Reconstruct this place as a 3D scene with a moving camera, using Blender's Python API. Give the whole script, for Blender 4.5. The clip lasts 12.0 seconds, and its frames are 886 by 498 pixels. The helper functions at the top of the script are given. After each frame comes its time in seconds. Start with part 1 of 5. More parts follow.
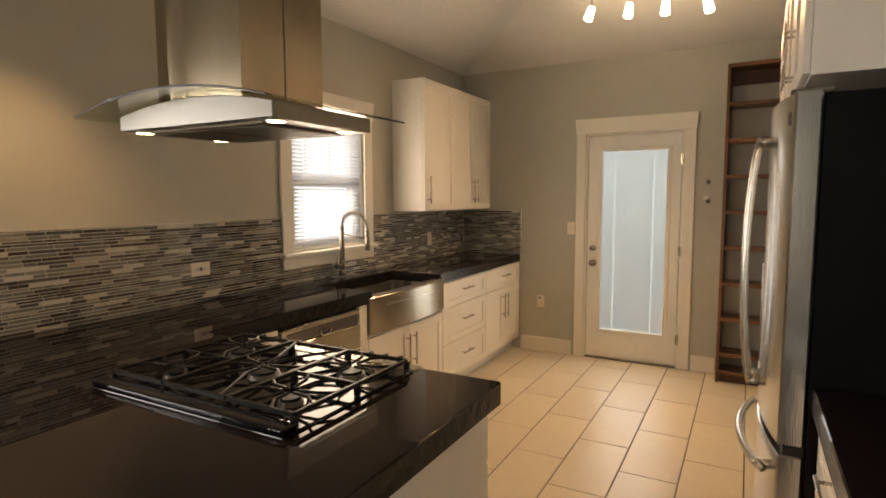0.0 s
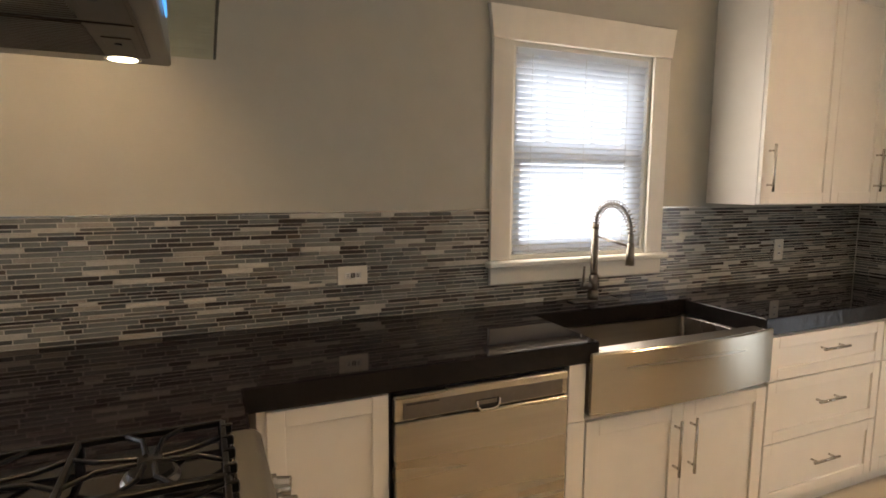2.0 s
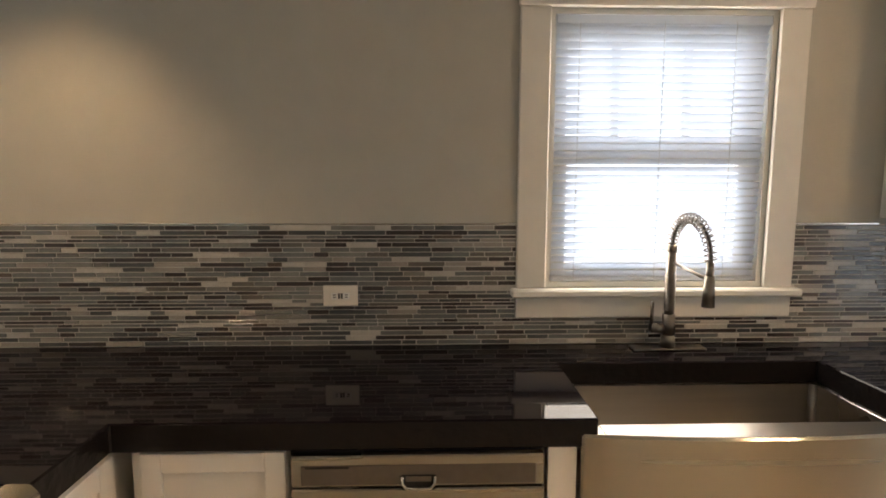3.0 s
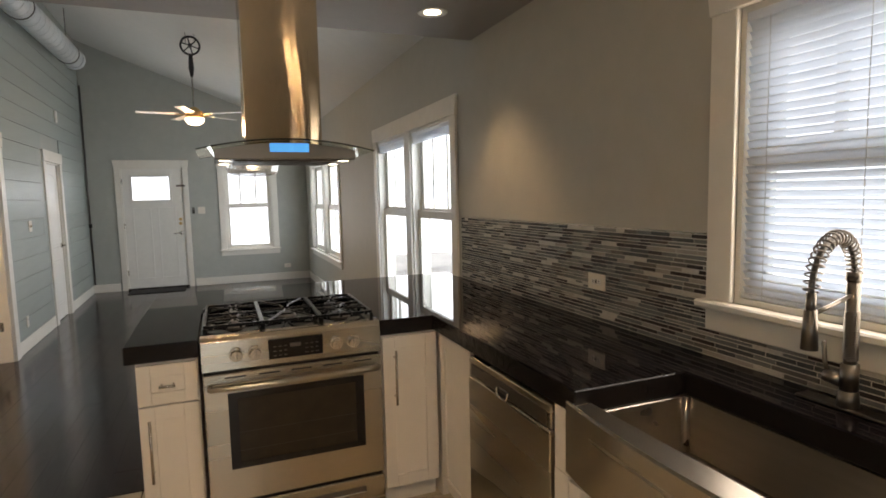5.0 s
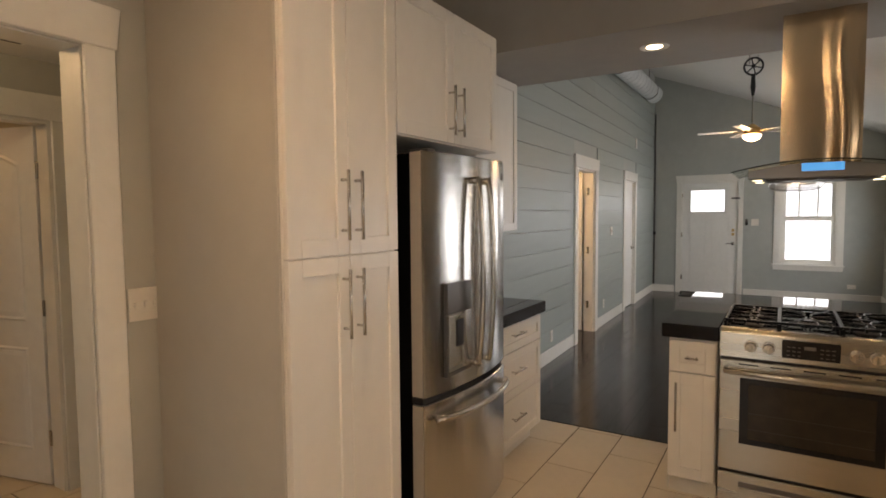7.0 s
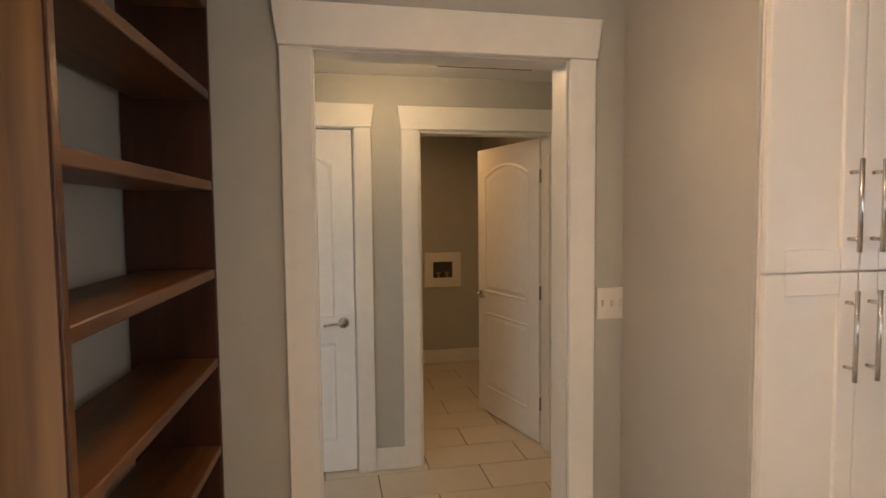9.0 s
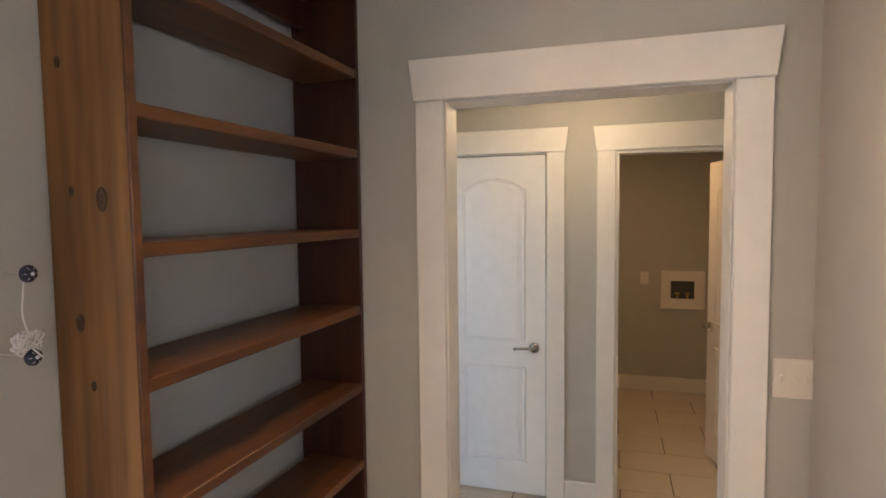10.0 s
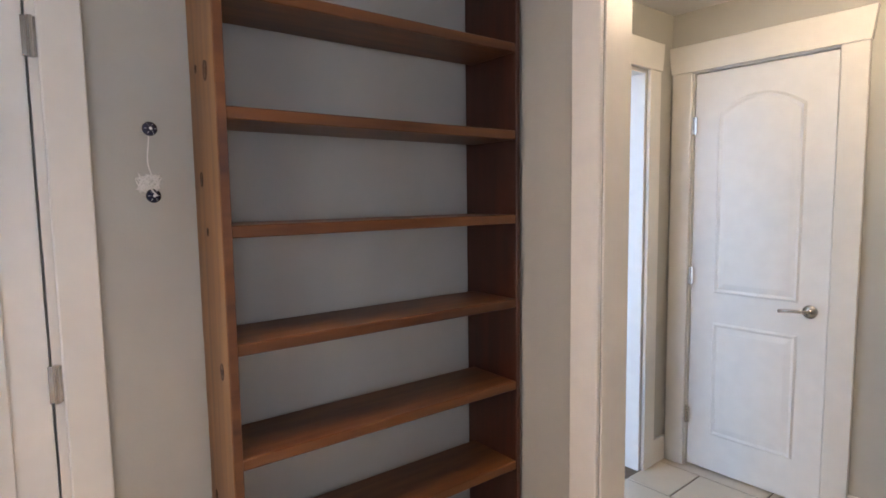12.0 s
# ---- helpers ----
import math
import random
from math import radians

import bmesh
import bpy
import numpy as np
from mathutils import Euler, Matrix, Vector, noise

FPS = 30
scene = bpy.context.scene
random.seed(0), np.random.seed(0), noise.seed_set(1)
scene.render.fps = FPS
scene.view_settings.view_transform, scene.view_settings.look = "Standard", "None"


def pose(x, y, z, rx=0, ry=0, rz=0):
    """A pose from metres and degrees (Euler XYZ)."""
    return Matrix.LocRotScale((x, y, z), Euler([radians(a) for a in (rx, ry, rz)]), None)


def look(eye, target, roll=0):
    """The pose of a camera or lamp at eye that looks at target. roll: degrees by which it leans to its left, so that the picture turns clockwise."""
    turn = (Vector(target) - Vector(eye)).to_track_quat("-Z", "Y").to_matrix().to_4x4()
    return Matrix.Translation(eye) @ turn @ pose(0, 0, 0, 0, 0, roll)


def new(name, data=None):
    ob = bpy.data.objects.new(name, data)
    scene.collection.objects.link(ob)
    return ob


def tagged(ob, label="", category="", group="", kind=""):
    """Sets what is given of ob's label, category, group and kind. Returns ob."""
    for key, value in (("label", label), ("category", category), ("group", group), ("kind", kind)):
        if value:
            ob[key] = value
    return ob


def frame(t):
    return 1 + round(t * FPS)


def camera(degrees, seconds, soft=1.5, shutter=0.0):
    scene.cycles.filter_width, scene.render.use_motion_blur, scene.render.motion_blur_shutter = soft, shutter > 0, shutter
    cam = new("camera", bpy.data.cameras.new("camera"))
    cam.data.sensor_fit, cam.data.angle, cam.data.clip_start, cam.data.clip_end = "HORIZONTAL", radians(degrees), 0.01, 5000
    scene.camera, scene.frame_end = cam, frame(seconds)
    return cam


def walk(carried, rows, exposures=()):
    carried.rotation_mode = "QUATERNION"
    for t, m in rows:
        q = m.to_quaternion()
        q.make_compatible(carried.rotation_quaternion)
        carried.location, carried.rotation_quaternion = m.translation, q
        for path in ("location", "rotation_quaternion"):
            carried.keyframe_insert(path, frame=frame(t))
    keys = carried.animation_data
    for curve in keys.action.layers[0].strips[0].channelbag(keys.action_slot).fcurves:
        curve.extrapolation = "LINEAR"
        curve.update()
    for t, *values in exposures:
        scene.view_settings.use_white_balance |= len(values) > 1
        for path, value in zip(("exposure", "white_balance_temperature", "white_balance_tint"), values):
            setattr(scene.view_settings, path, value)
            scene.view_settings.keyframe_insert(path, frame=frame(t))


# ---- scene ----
cam = camera(76.9, 12.0, soft=1.7)
PATH = [
    (0, (-0.304, 0.163, 1.489), (-1.26, 1.911, 1.304), -0.2),
    (0.5, (-0.363, 0.518, 1.488), (-1.596, 2.081, 1.294), -0.1),
    (1, (-0.443, 0.881, 1.452), (-1.963, 2.168, 1.269), -0.3),
    (1.5, (-0.626, 1.214, 1.476), (-2.327, 2.246, 1.272), 0.1),
    (2, (-0.755, 1.601, 1.475), (-2.576, 2.394, 1.236), 0.4),
    (2.5, (-0.892, 2.001, 1.5), (-2.811, 2.505, 1.255), 0.3),
    (4.5, (-1.194, 3.761, 1.506), (-2.437, 2.209, 1.289), -1.0),
    (5, (-1.323, 4.154, 1.509), (-2.06, 2.304, 1.316), -1.3),
    (5.5, (-1.326, 4.402, 1.529), (-1.647, 2.436, 1.354), -1.1),
    (6, (-1.333, 4.601, 1.519), (-1.236, 2.61, 1.357), -0.9),
    (6.5, (-1.383, 4.707, 1.514), (-0.844, 2.786, 1.371), -0.8),
    (7, (-1.479, 4.795, 1.52), (-0.438, 3.092, 1.397), -0.5),
    (7.5, (-1.515, 4.85, 1.513), (-0.125, 3.417, 1.402), -0.3),
    (9.5, (-1.368, 4.451, 1.591), (0.625, 4.53, 1.445), -0.6),
    (10, (-1.353, 4.168, 1.707), (0.557, 4.746, 1.578), -0.7),
    (10.5, (-1.302, 4.016, 1.805), (0.478, 4.927, 1.85), -0.8),
    (11, (-1.17, 3.918, 1.802), (0.431, 5.096, 2.022), -0.5),
    (11.5, (-1.029, 3.893, 1.61), (0.416, 5.263, 1.792), -0.5),
    (12, (-0.912, 3.748, 1.435), (0.355, 5.285, 1.254), -0.8),
]
EXPOSURES = [(0.0, 0.45, 8800, 18), (2.5, 0.55, 6800, 15), (5.0, 0.03, 7200, 15), (6.5, -0.08, 7500, 17), (7.6, -0.15, 7800, 20), (9.5, 0.38, 6400, 20), (11.0, 0.78, 5700, 19), (12.0, 0.98, 5600, 21)]
walk(cam, [(t, look(eye, target, roll)) for t, eye, target, roll in PATH], EXPOSURES)

# ---- light ----
world = bpy.data.worlds.new("sky")
scene.world = world
world.use_nodes = True
sky = world.node_tree.nodes.new("ShaderNodeTexSky")
sky.sky_type, sky.sun_disc = "NISHITA", False
sky.sun_elevation, sky.sun_rotation = radians(50), radians(20)
world.node_tree.links.new(sky.outputs[0], world.node_tree.nodes["Background"].inputs[0])
world.node_tree.nodes["Background"].inputs[1].default_value = 0.15


def lamp(name, kind, where, target, energy, colour, size=0.1, size_y=None, spot=120, blend=0.6):
    data = bpy.data.lights.new(name, kind)
    data.energy, data.color = energy, colour
    if kind == "AREA":
        data.shape, data.size, data.size_y = "RECTANGLE", size, size_y or size
    elif kind == "SUN":
        data.angle = radians(size)
    else:
        data.shadow_soft_size = size
    if kind == "SPOT":
        data.spot_size, data.spot_blend = radians(spot), blend
    ob = new(name, data)
    ob.matrix_world = look(where, target)
    return ob


WARM, DAY, BULB = (1.0, 0.66, 0.35), (0.80, 0.90, 1.0), (1.0, 0.68, 0.38)
SUN_AZ, SUN_EL = radians(20), radians(50)
lamp("sun", "SUN", (0, 0, 30), (math.sin(SUN_AZ) * -10, math.cos(SUN_AZ) * -10, 30 - 12), 1.3, (1, 0.95, 0.88), 12)
# daylight standing in each window's opening
lamp("daylight_behind_blind", "AREA", (-3.012, 3.216, 1.60), (0, 3.216, 1.60), 2.6, DAY, 0.74, 0.90)
lamp("daylight_kitchen", "AREA", (-2.862, 3.216, 1.60), (0, 3.216, 1.60), 8, (1.0, 0.92, 0.80), 0.74, 0.88)
for y0, y1, z0 in ((-0.415, 0.488, 0.56), (-1.485, -0.55, 0.56), (-4.66, -3.56, 0.62), (-5.92, -4.80, 0.62)):
    lamp("daylight_west", "AREA", (-3.028, (y0 + y1) / 2, (z0 + 2.05) / 2), (0, (y0 + y1) / 2, (z0 + 2.05) / 2), 23, DAY, y1 - y0, 2.05 - z0)
lamp("daylight_south", "AREA", (-1.83, -6.757, 1.335), (-1.83, 0, 1.335), 18, DAY, 0.80, 1.44)
lamp("daylight_front_door", "AREA", (-0.262, -6.70, 1.73), (-0.262, 0, 1.73), 3, DAY, 0.58, 0.40)
lamp("daylight_back_door", "AREA", (-1.194, 5.286, 1.085), (-1.194, 0, 1.085), 4.5, DAY, 0.55, 1.63)
# lamps of the place, then unseen ones added for hall, laundry and bedroom
for x, y in ((-0.81, 1.318), (-2.443, 1.266)):
    lamp("downlight_bulb", "SPOT", (x, y, 2.470), (x, y, 0), 32, BULB, 0.04, spot=92, blend=0.7)
for x in (-1.357, -1.885):
    for y in (1.215, 1.49):
        lamp("hood_bulb", "SPOT", (x, y, 1.665), (x, y, 0), 1.5, WARM, 0.02, spot=130, blend=0.7)
TRACK = [(-1.399, 4.50, 2.89), (-1.13, 4.53, 2.88), (-0.885, 4.56, 2.87), (-0.616, 4.60, 2.855)]
AIMS = [(-2.3, 3.5, 0.7), (-1.5, 3.0, 0.0), (-0.6, 3.1, 0.0), (0.1, 3.5, 0.5)]
for (x, y, z), aim, power in zip(TRACK, AIMS, (34, 34, 34, 34)):
    lamp("track_bulb", "SPOT", (x, y, z - 0.095), aim, power, BULB, 0.04, spot=125, blend=1.0)
lamp("pendant_bulb", "POINT", (-1.54, 0.33, 1.705), (0, 0, 0), 1.4, WARM, 0.03)
lamp("fan_bulb", "POINT", (-1.12, -3.0, 2.36), (0, 0, 0), 22, BULB, 0.1)
# placed by the hall's warm light, its fixture is unseen
lamp("hall_bulb", "POINT", (1.25, 4.3, 2.235), (1.25, 4.3, 0), 7.6, (1.0, 0.72, 0.38), 0.05)
# unseen lamps without fixtures, added to light the two side rooms
lamp("unseen_laundry_lamp", "AREA", (2.9, 4.0, 2.335), (2.9, 4.0, 0), 6.0, (1.0, 0.58, 0.24), 0.14)
lamp("unseen_bedroom_lamp", "POINT", (1.7, -1.6, 2.2), (0, 0, 0), 90, WARM, 0.1)


# ---- materials ----
def material(name, colour, rough=0.5, metal=0.0, vary=0.08, scale=8.0, bump=0.0, bump_scale=60.0, stretch=(1, 1, 1), second=None, per=None, coat=0.0, rough_vary=0.0, spec=0.5):
    m = bpy.data.materials.new(name)
    m.use_nodes = True
    n, l = m.node_tree.nodes, m.node_tree.links
    b = n["Principled BSDF"]
    b.inputs["Roughness"].default_value, b.inputs["Metallic"].default_value = rough, metal
    b.inputs["Coat Weight"].default_value = coat
    b.inputs["Specular IOR Level"].default_value = spec
    co = n.new("ShaderNodeTexCoord")
    mp = n.new("ShaderNodeMapping")
    mp.inputs["Scale"].default_value = stretch
    l.new(co.outputs["Object"], mp.inputs[0])
    big, fine = n.new("ShaderNodeTexNoise"), n.new("ShaderNodeTexNoise")
    big.inputs["Scale"].default_value, fine.inputs["Scale"].default_value = scale * 0.25, scale * 3
    big.inputs["Detail"].default_value, fine.inputs["Detail"].default_value = 3, 5
    for tex in (big, fine):
        l.new(mp.outputs[0], tex.inputs[0])
    add = n.new("ShaderNodeMath")
    add.operation = "ADD"
    l.new(big.outputs[0], add.inputs[0])
    l.new(fine.outputs[0], add.inputs[1])
    last = add.outputs[0]
    if per:
        info = n.new("ShaderNodeObjectInfo" if per == "object" else "ShaderNodeNewGeometry")
        mul = n.new("ShaderNodeMath")
        mul.operation = "MULTIPLY_ADD"
        l.new(info.outputs["Random" if per == "object" else "Random Per Island"], mul.inputs[0])
        mul.inputs[1].default_value = 0.5
        l.new(last, mul.inputs[2])
        last = mul.outputs[0]
    ramp = n.new("ShaderNodeMapRange")
    ramp.inputs[1].default_value, ramp.inputs[2].default_value = 0.65, 1.35 + (0.5 if per else 0)
    l.new(last, ramp.inputs[0])
    mix = n.new("ShaderNodeMix")
    mix.data_type = "RGBA"
    l.new(ramp.outputs[0], mix.inputs[0])
    second = second or tuple(c * (1 - 2 * vary) for c in colour)
    mix.inputs[6].default_value = (*[min(1, c * (1 + vary)) for c in colour], 1)
    mix.inputs[7].default_value = (*second, 1)
    l.new(mix.outputs[2], b.inputs["Base Color"])
    if rough_vary:
        rr = n.new("ShaderNodeMapRange")
        rr.inputs[1].default_value, rr.inputs[2].default_value = 0.3, 0.7
        rr.inputs[3].default_value, rr.inputs[4].default_value = max(0.02, rough - rough_vary), rough + rough_vary
        l.new(big.outputs[0], rr.inputs[0])
        l.new(rr.outputs[0], b.inputs["Roughness"])
    if bump:
        bt, bp = n.new("ShaderNodeTexNoise"), n.new("ShaderNodeBump")
        bt.inputs["Scale"].default_value, bt.inputs["Detail"].default_value = bump_scale, 4
        bp.inputs["Strength"].default_value, bp.inputs["Distance"].default_value = bump, 0.004
        l.new(mp.outputs[0], bt.inputs[0])
        l.new(bt.outputs[0], bp.inputs["Height"])
        l.new(bp.outputs[0], b.inputs["Normal"])
    return m


def emitting(name, colour, strength):
    m = bpy.data.materials.new(name)
    m.use_nodes = True
    b = m.node_tree.nodes["Principled BSDF"]
    b.inputs["Base Color"].default_value = (*colour, 1)
    b.inputs["Emission Color"].default_value = (*colour, 1)
    b.inputs["Emission Strength"].default_value = strength
    return m


def glass(name, colour=(1, 1, 1), rough=0.0):
    m = bpy.data.materials.new(name)
    m.use_nodes = True
    n, l = m.node_tree.nodes, m.node_tree.links
    n.clear()
    out, mix, tr, gl, fr, pw, ml = (n.new(k) for k in ("ShaderNodeOutputMaterial", "ShaderNodeMixShader", "ShaderNodeBsdfTransparent", "ShaderNodeBsdfGlossy", "ShaderNodeLayerWeight", "ShaderNodeMath", "ShaderNodeMath"))
    tr.inputs[0].default_value = (*colour, 1)
    gl.inputs["Roughness"].default_value = rough
    pw.operation, ml.operation = "POWER", "MULTIPLY_ADD"
    pw.inputs[1].default_value, ml.inputs[1].default_value, ml.inputs[2].default_value = 4.0, 0.55, 0.03
    l.new(fr.outputs["Facing"], pw.inputs[0])
    l.new(pw.outputs[0], ml.inputs[0])
    l.new(ml.outputs[0], mix.inputs[0])
    l.new(tr.outputs[0], mix.inputs[1])
    l.new(gl.outputs[0], mix.inputs[2])
    l.new(mix.outputs[0], out.inputs[0])
    return m


def mosaic(name, per):
    """Glass and stone strips, each with a colour of its own."""
    m = material(name, (0.3, 0.3, 0.3), 0.18, vary=0.1, scale=40, bump=0.05, bump_scale=30, spec=0.5)
    n, l = m.node_tree.nodes, m.node_tree.links
    info = n.new("ShaderNodeObjectInfo" if per == "object" else "ShaderNodeNewGeometry")
    ramp = n.new("ShaderNodeValToRGB")
    ramp.color_ramp.interpolation = "CONSTANT"
    stops = [(0.0, (0.190, 0.200, 0.196)), (0.22, (0.085, 0.092, 0.092)), (0.40, (0.160, 0.152, 0.132)), (0.52, (0.265, 0.268, 0.250)), (0.64, (0.048, 0.040, 0.036)), (0.82, (0.62, 0.60, 0.545)), (0.90, (0.40, 0.375, 0.335)), (0.975, (0.105, 0.082, 0.062))]
    ramp.color_ramp.elements[0].color = (*stops[0][1], 1)
    ramp.color_ramp.elements[1].position, ramp.color_ramp.elements[1].color = stops[1][0], (*stops[1][1], 1)
    for p, c in stops[2:]:
        ramp.color_ramp.elements.new(p).color = (*c, 1)
    l.new(info.outputs["Random" if per == "object" else "Random Per Island"], ramp.inputs[0])
    mix = next(k for k in n if k.bl_idname == "ShaderNodeMix")
    mult = n.new("ShaderNodeMix")
    mult.data_type, mult.blend_type = "RGBA", "MULTIPLY"
    mult.inputs[0].default_value = 1
    mix.inputs[6].default_value, mix.inputs[7].default_value = (1, 1, 1, 1), (0.72, 0.72, 0.72, 1)
    l.new(ramp.outputs[0], mult.inputs[6])
    l.new(mix.outputs[2], mult.inputs[7])
    l.new(mult.outputs[2], n["Principled BSDF"].inputs["Base Color"])
    return m


PAINT = material("wall_paint", (0.450, 0.445, 0.396), 0.6, vary=0.03, scale=3, bump=0.12, bump_scale=140)
# white cabinet end panel with its shade put into a beige colour
PANEL = material("shaded_panel_paint", (0.47, 0.442, 0.388), 0.5, vary=0.03, scale=3, bump=0.05, bump_scale=90)
BLUE = material("blue_grey_paint", (0.395, 0.415, 0.385), 0.5, vary=0.04, scale=3, bump=0.12, bump_scale=140)
PLANK = material("plank_paint", (0.315, 0.355, 0.335), 0.42, vary=0.06, scale=6, bump=0.2, bump_scale=30, stretch=(1, 0.12, 1), per="object")
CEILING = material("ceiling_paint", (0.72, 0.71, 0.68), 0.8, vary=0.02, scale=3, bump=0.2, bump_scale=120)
# soffit colour set below the wall paint, its lack of light painted in
SOFFIT = material("shaded_soffit_paint", (0.36, 0.34, 0.315), 0.75, vary=0.03, scale=3, bump=0.15, bump_scale=120)
TRIM = material("trim_paint", (0.76, 0.74, 0.68), 0.4, vary=0.03, scale=5, bump=0.04, bump_scale=40)
DOORPAINT = material("door_paint", (0.78, 0.77, 0.73), 0.4, vary=0.03, scale=5, bump=0.05, bump_scale=50)
CABINET = material("cabinet_paint", (0.80, 0.768, 0.708), 0.33, vary=0.02, scale=4, bump=0.02, bump_scale=40)
COUNTER = material("black_counter", (0.006, 0.0045, 0.0055), 0.03, vary=0.3, scale=10, bump=0.03, bump_scale=9, second=(0.009, 0.007, 0.009), rough_vary=0.012, spec=0.4)
COUNTER.node_tree.nodes["Principled BSDF"].inputs["IOR"].default_value = 1.32
EDGE = material("chipped_edge", (0.006, 0.0056, 0.006), 0.24, vary=0.4, scale=18, bump=0.8, bump_scale=26, second=(0.014, 0.011, 0.010), spec=0.2)
TILE = material("floor_tile", (0.59, 0.52, 0.41), 0.32, vary=0.05, scale=5, bump=0.05, bump_scale=30, per="object", rough_vary=0.06)
GROUT = material("grout", (0.15, 0.115, 0.08), 0.9, vary=0.15, scale=30, bump=0.3)
MGROUT = material("mosaic_grout", (0.56, 0.535, 0.485), 0.85, vary=0.1, scale=60, bump=0.2)
DARKWOOD = material("dark_floor_boards", (0.012, 0.008, 0.0075), 0.16, vary=0.4, scale=14, bump=0.12, bump_scale=20, stretch=(1, 0.06, 1), second=(0.022, 0.012, 0.010), per="object", rough_vary=0.05, spec=0.4)
STEEL = material("brushed_steel", (0.44, 0.405, 0.335), 0.27, 1.0, vary=0.04, scale=20, bump=0.04, bump_scale=220, stretch=(0.05, 0.05, 1), rough_vary=0.05)
STEEL_V = material("brushed_steel_upright", (0.57, 0.55, 0.52), 0.20, 1.0, vary=0.04, scale=20, bump=0.04, bump_scale=220, stretch=(1, 1, 0.05), rough_vary=0.05)
CHIMNEY = material("wavy_chimney_steel", (0.50, 0.41, 0.30), 0.16, 1.0, vary=0.04, scale=20, bump=0.25, bump_scale=4, stretch=(1, 1, 0.4), rough_vary=0.03)
SINKSTEEL = material("satin_sink_steel", (0.44, 0.405, 0.365), 0.30, 1.0, vary=0.05, scale=16, bump=0.03, bump_scale=160, stretch=(1, 0.06, 1), rough_vary=0.05)
FAUCET = material("dark_nickel", (0.24, 0.215, 0.185), 0.28, 1.0, vary=0.04, scale=30)
CHROME = material("satin_nickel", (0.60, 0.57, 0.52), 0.22, 1.0, vary=0.03, scale=30)
DARKSTEEL = material("dark_steel", (0.16, 0.15, 0.14), 0.3, 0.9, vary=0.05, scale=20)
IRON = material("cast_iron", (0.004, 0.004, 0.0045), 0.32, 0.0, spec=0.16, vary=0.2, scale=60, bump=0.25, bump_scale=200)
ENAMEL = material("black_enamel", (0.004, 0.0042, 0.006), 0.07, vary=0.1, scale=30, spec=0.4)
CASE = material("black_appliance_case", (0.004, 0.004, 0.0045), 0.5, vary=0.1, scale=30, spec=0.1, bump=0.1, bump_scale=150)
BLACK = material("black_plastic", (0.012, 0.012, 0.013), 0.4, vary=0.1, scale=30)
# brown in the glass colour stands for the lit oven interior
OVENGLASS = material("oven_glass", (0.030, 0.024, 0.017), 0.05, vary=0.2, scale=5, spec=0.3)
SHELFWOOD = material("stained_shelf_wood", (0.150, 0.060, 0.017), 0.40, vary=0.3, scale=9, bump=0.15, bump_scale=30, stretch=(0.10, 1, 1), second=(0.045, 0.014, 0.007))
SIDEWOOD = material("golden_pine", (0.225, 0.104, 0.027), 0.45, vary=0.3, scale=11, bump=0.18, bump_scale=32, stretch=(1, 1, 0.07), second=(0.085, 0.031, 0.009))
# darker brown than the shelves, for side boards, back rail and plinth
DARKSIDE = material("dark_side_wood", (0.066, 0.020, 0.0095), 0.42, vary=0.3, scale=9, bump=0.15, bump_scale=30, stretch=(1, 1, 0.08), second=(0.030, 0.0095, 0.0052))
KNOTFILL = material("pine_knot_heart", (0.10, 0.048, 0.017), 0.5, vary=0.3, scale=60)
KNOT = material("pine_knot", (0.045, 0.019, 0.009), 0.5, vary=0.3, scale=60)
PLASTIC = material("ivory_plastic", (0.74, 0.70, 0.62), 0.35, vary=0.02, scale=20)
WHITEPLASTIC = material("white_plastic", (0.78, 0.77, 0.74), 0.35, vary=0.02, scale=20)
SLAT = material("blind_slat", (0.80, 0.80, 0.80), 0.4, vary=0.02, scale=20)
DOORSLAT = material("thin_door_slat", (0.70, 0.74, 0.76), 0.4, vary=0.02, scale=20)
for _s, _f in ((SLAT, 0.7), (DOORSLAT, 0.5)):
    _n, _l = _s.node_tree.nodes, _s.node_tree.links
    _t, _m = _n.new("ShaderNodeBsdfTranslucent"), _n.new("ShaderNodeMixShader")
    _t.inputs[0].default_value, _m.inputs[0].default_value = (0.85, 0.87, 0.90, 1), _f
    _l.new(_n["Principled BSDF"].outputs[0], _m.inputs[1])
    _l.new(_t.outputs[0], _m.inputs[2])
    _l.new(_m.outputs[0], _n["Material Output"].inputs[0])
_b = next(k for k in CHIMNEY.node_tree.nodes if k.bl_idname == "ShaderNodeBump")
_b.inputs["Distance"].default_value = 0.012
_b.inputs["Height"].links[0].from_node.inputs["Detail"].default_value = 0.0
for _s in (STEEL, STEEL_V, CHIMNEY):
    _n, _l = _s.node_tree.nodes, _s.node_tree.links
    _t = _n.new("ShaderNodeTangent")
    _t.direction_type, _t.axis = "RADIAL", "Z"
    _b = _n["Principled BSDF"]
    _b.inputs["Anisotropic"].default_value, _b.inputs["Anisotropic Rotation"].default_value = 0.85, 0.25
    _l.new(_t.outputs[0], _b.inputs["Tangent"])
LITEDGE = material("lit_door_edge", (0.50, 0.46, 0.40), 0.45, 0.2, vary=0.03, scale=10)
DUCT = material("galvanised_duct", (0.66, 0.69, 0.70), 0.4, 0.35, vary=0.08, scale=12, bump=0.1, bump_scale=20)
PANE = glass("window_glass", (0.97, 0.98, 0.98))
HOODGLASS = glass("hood_glass", (0.93, 0.95, 0.89), 0.0)
CLEAR = glass("lamp_glass", (0.92, 0.92, 0.92), 0.2)
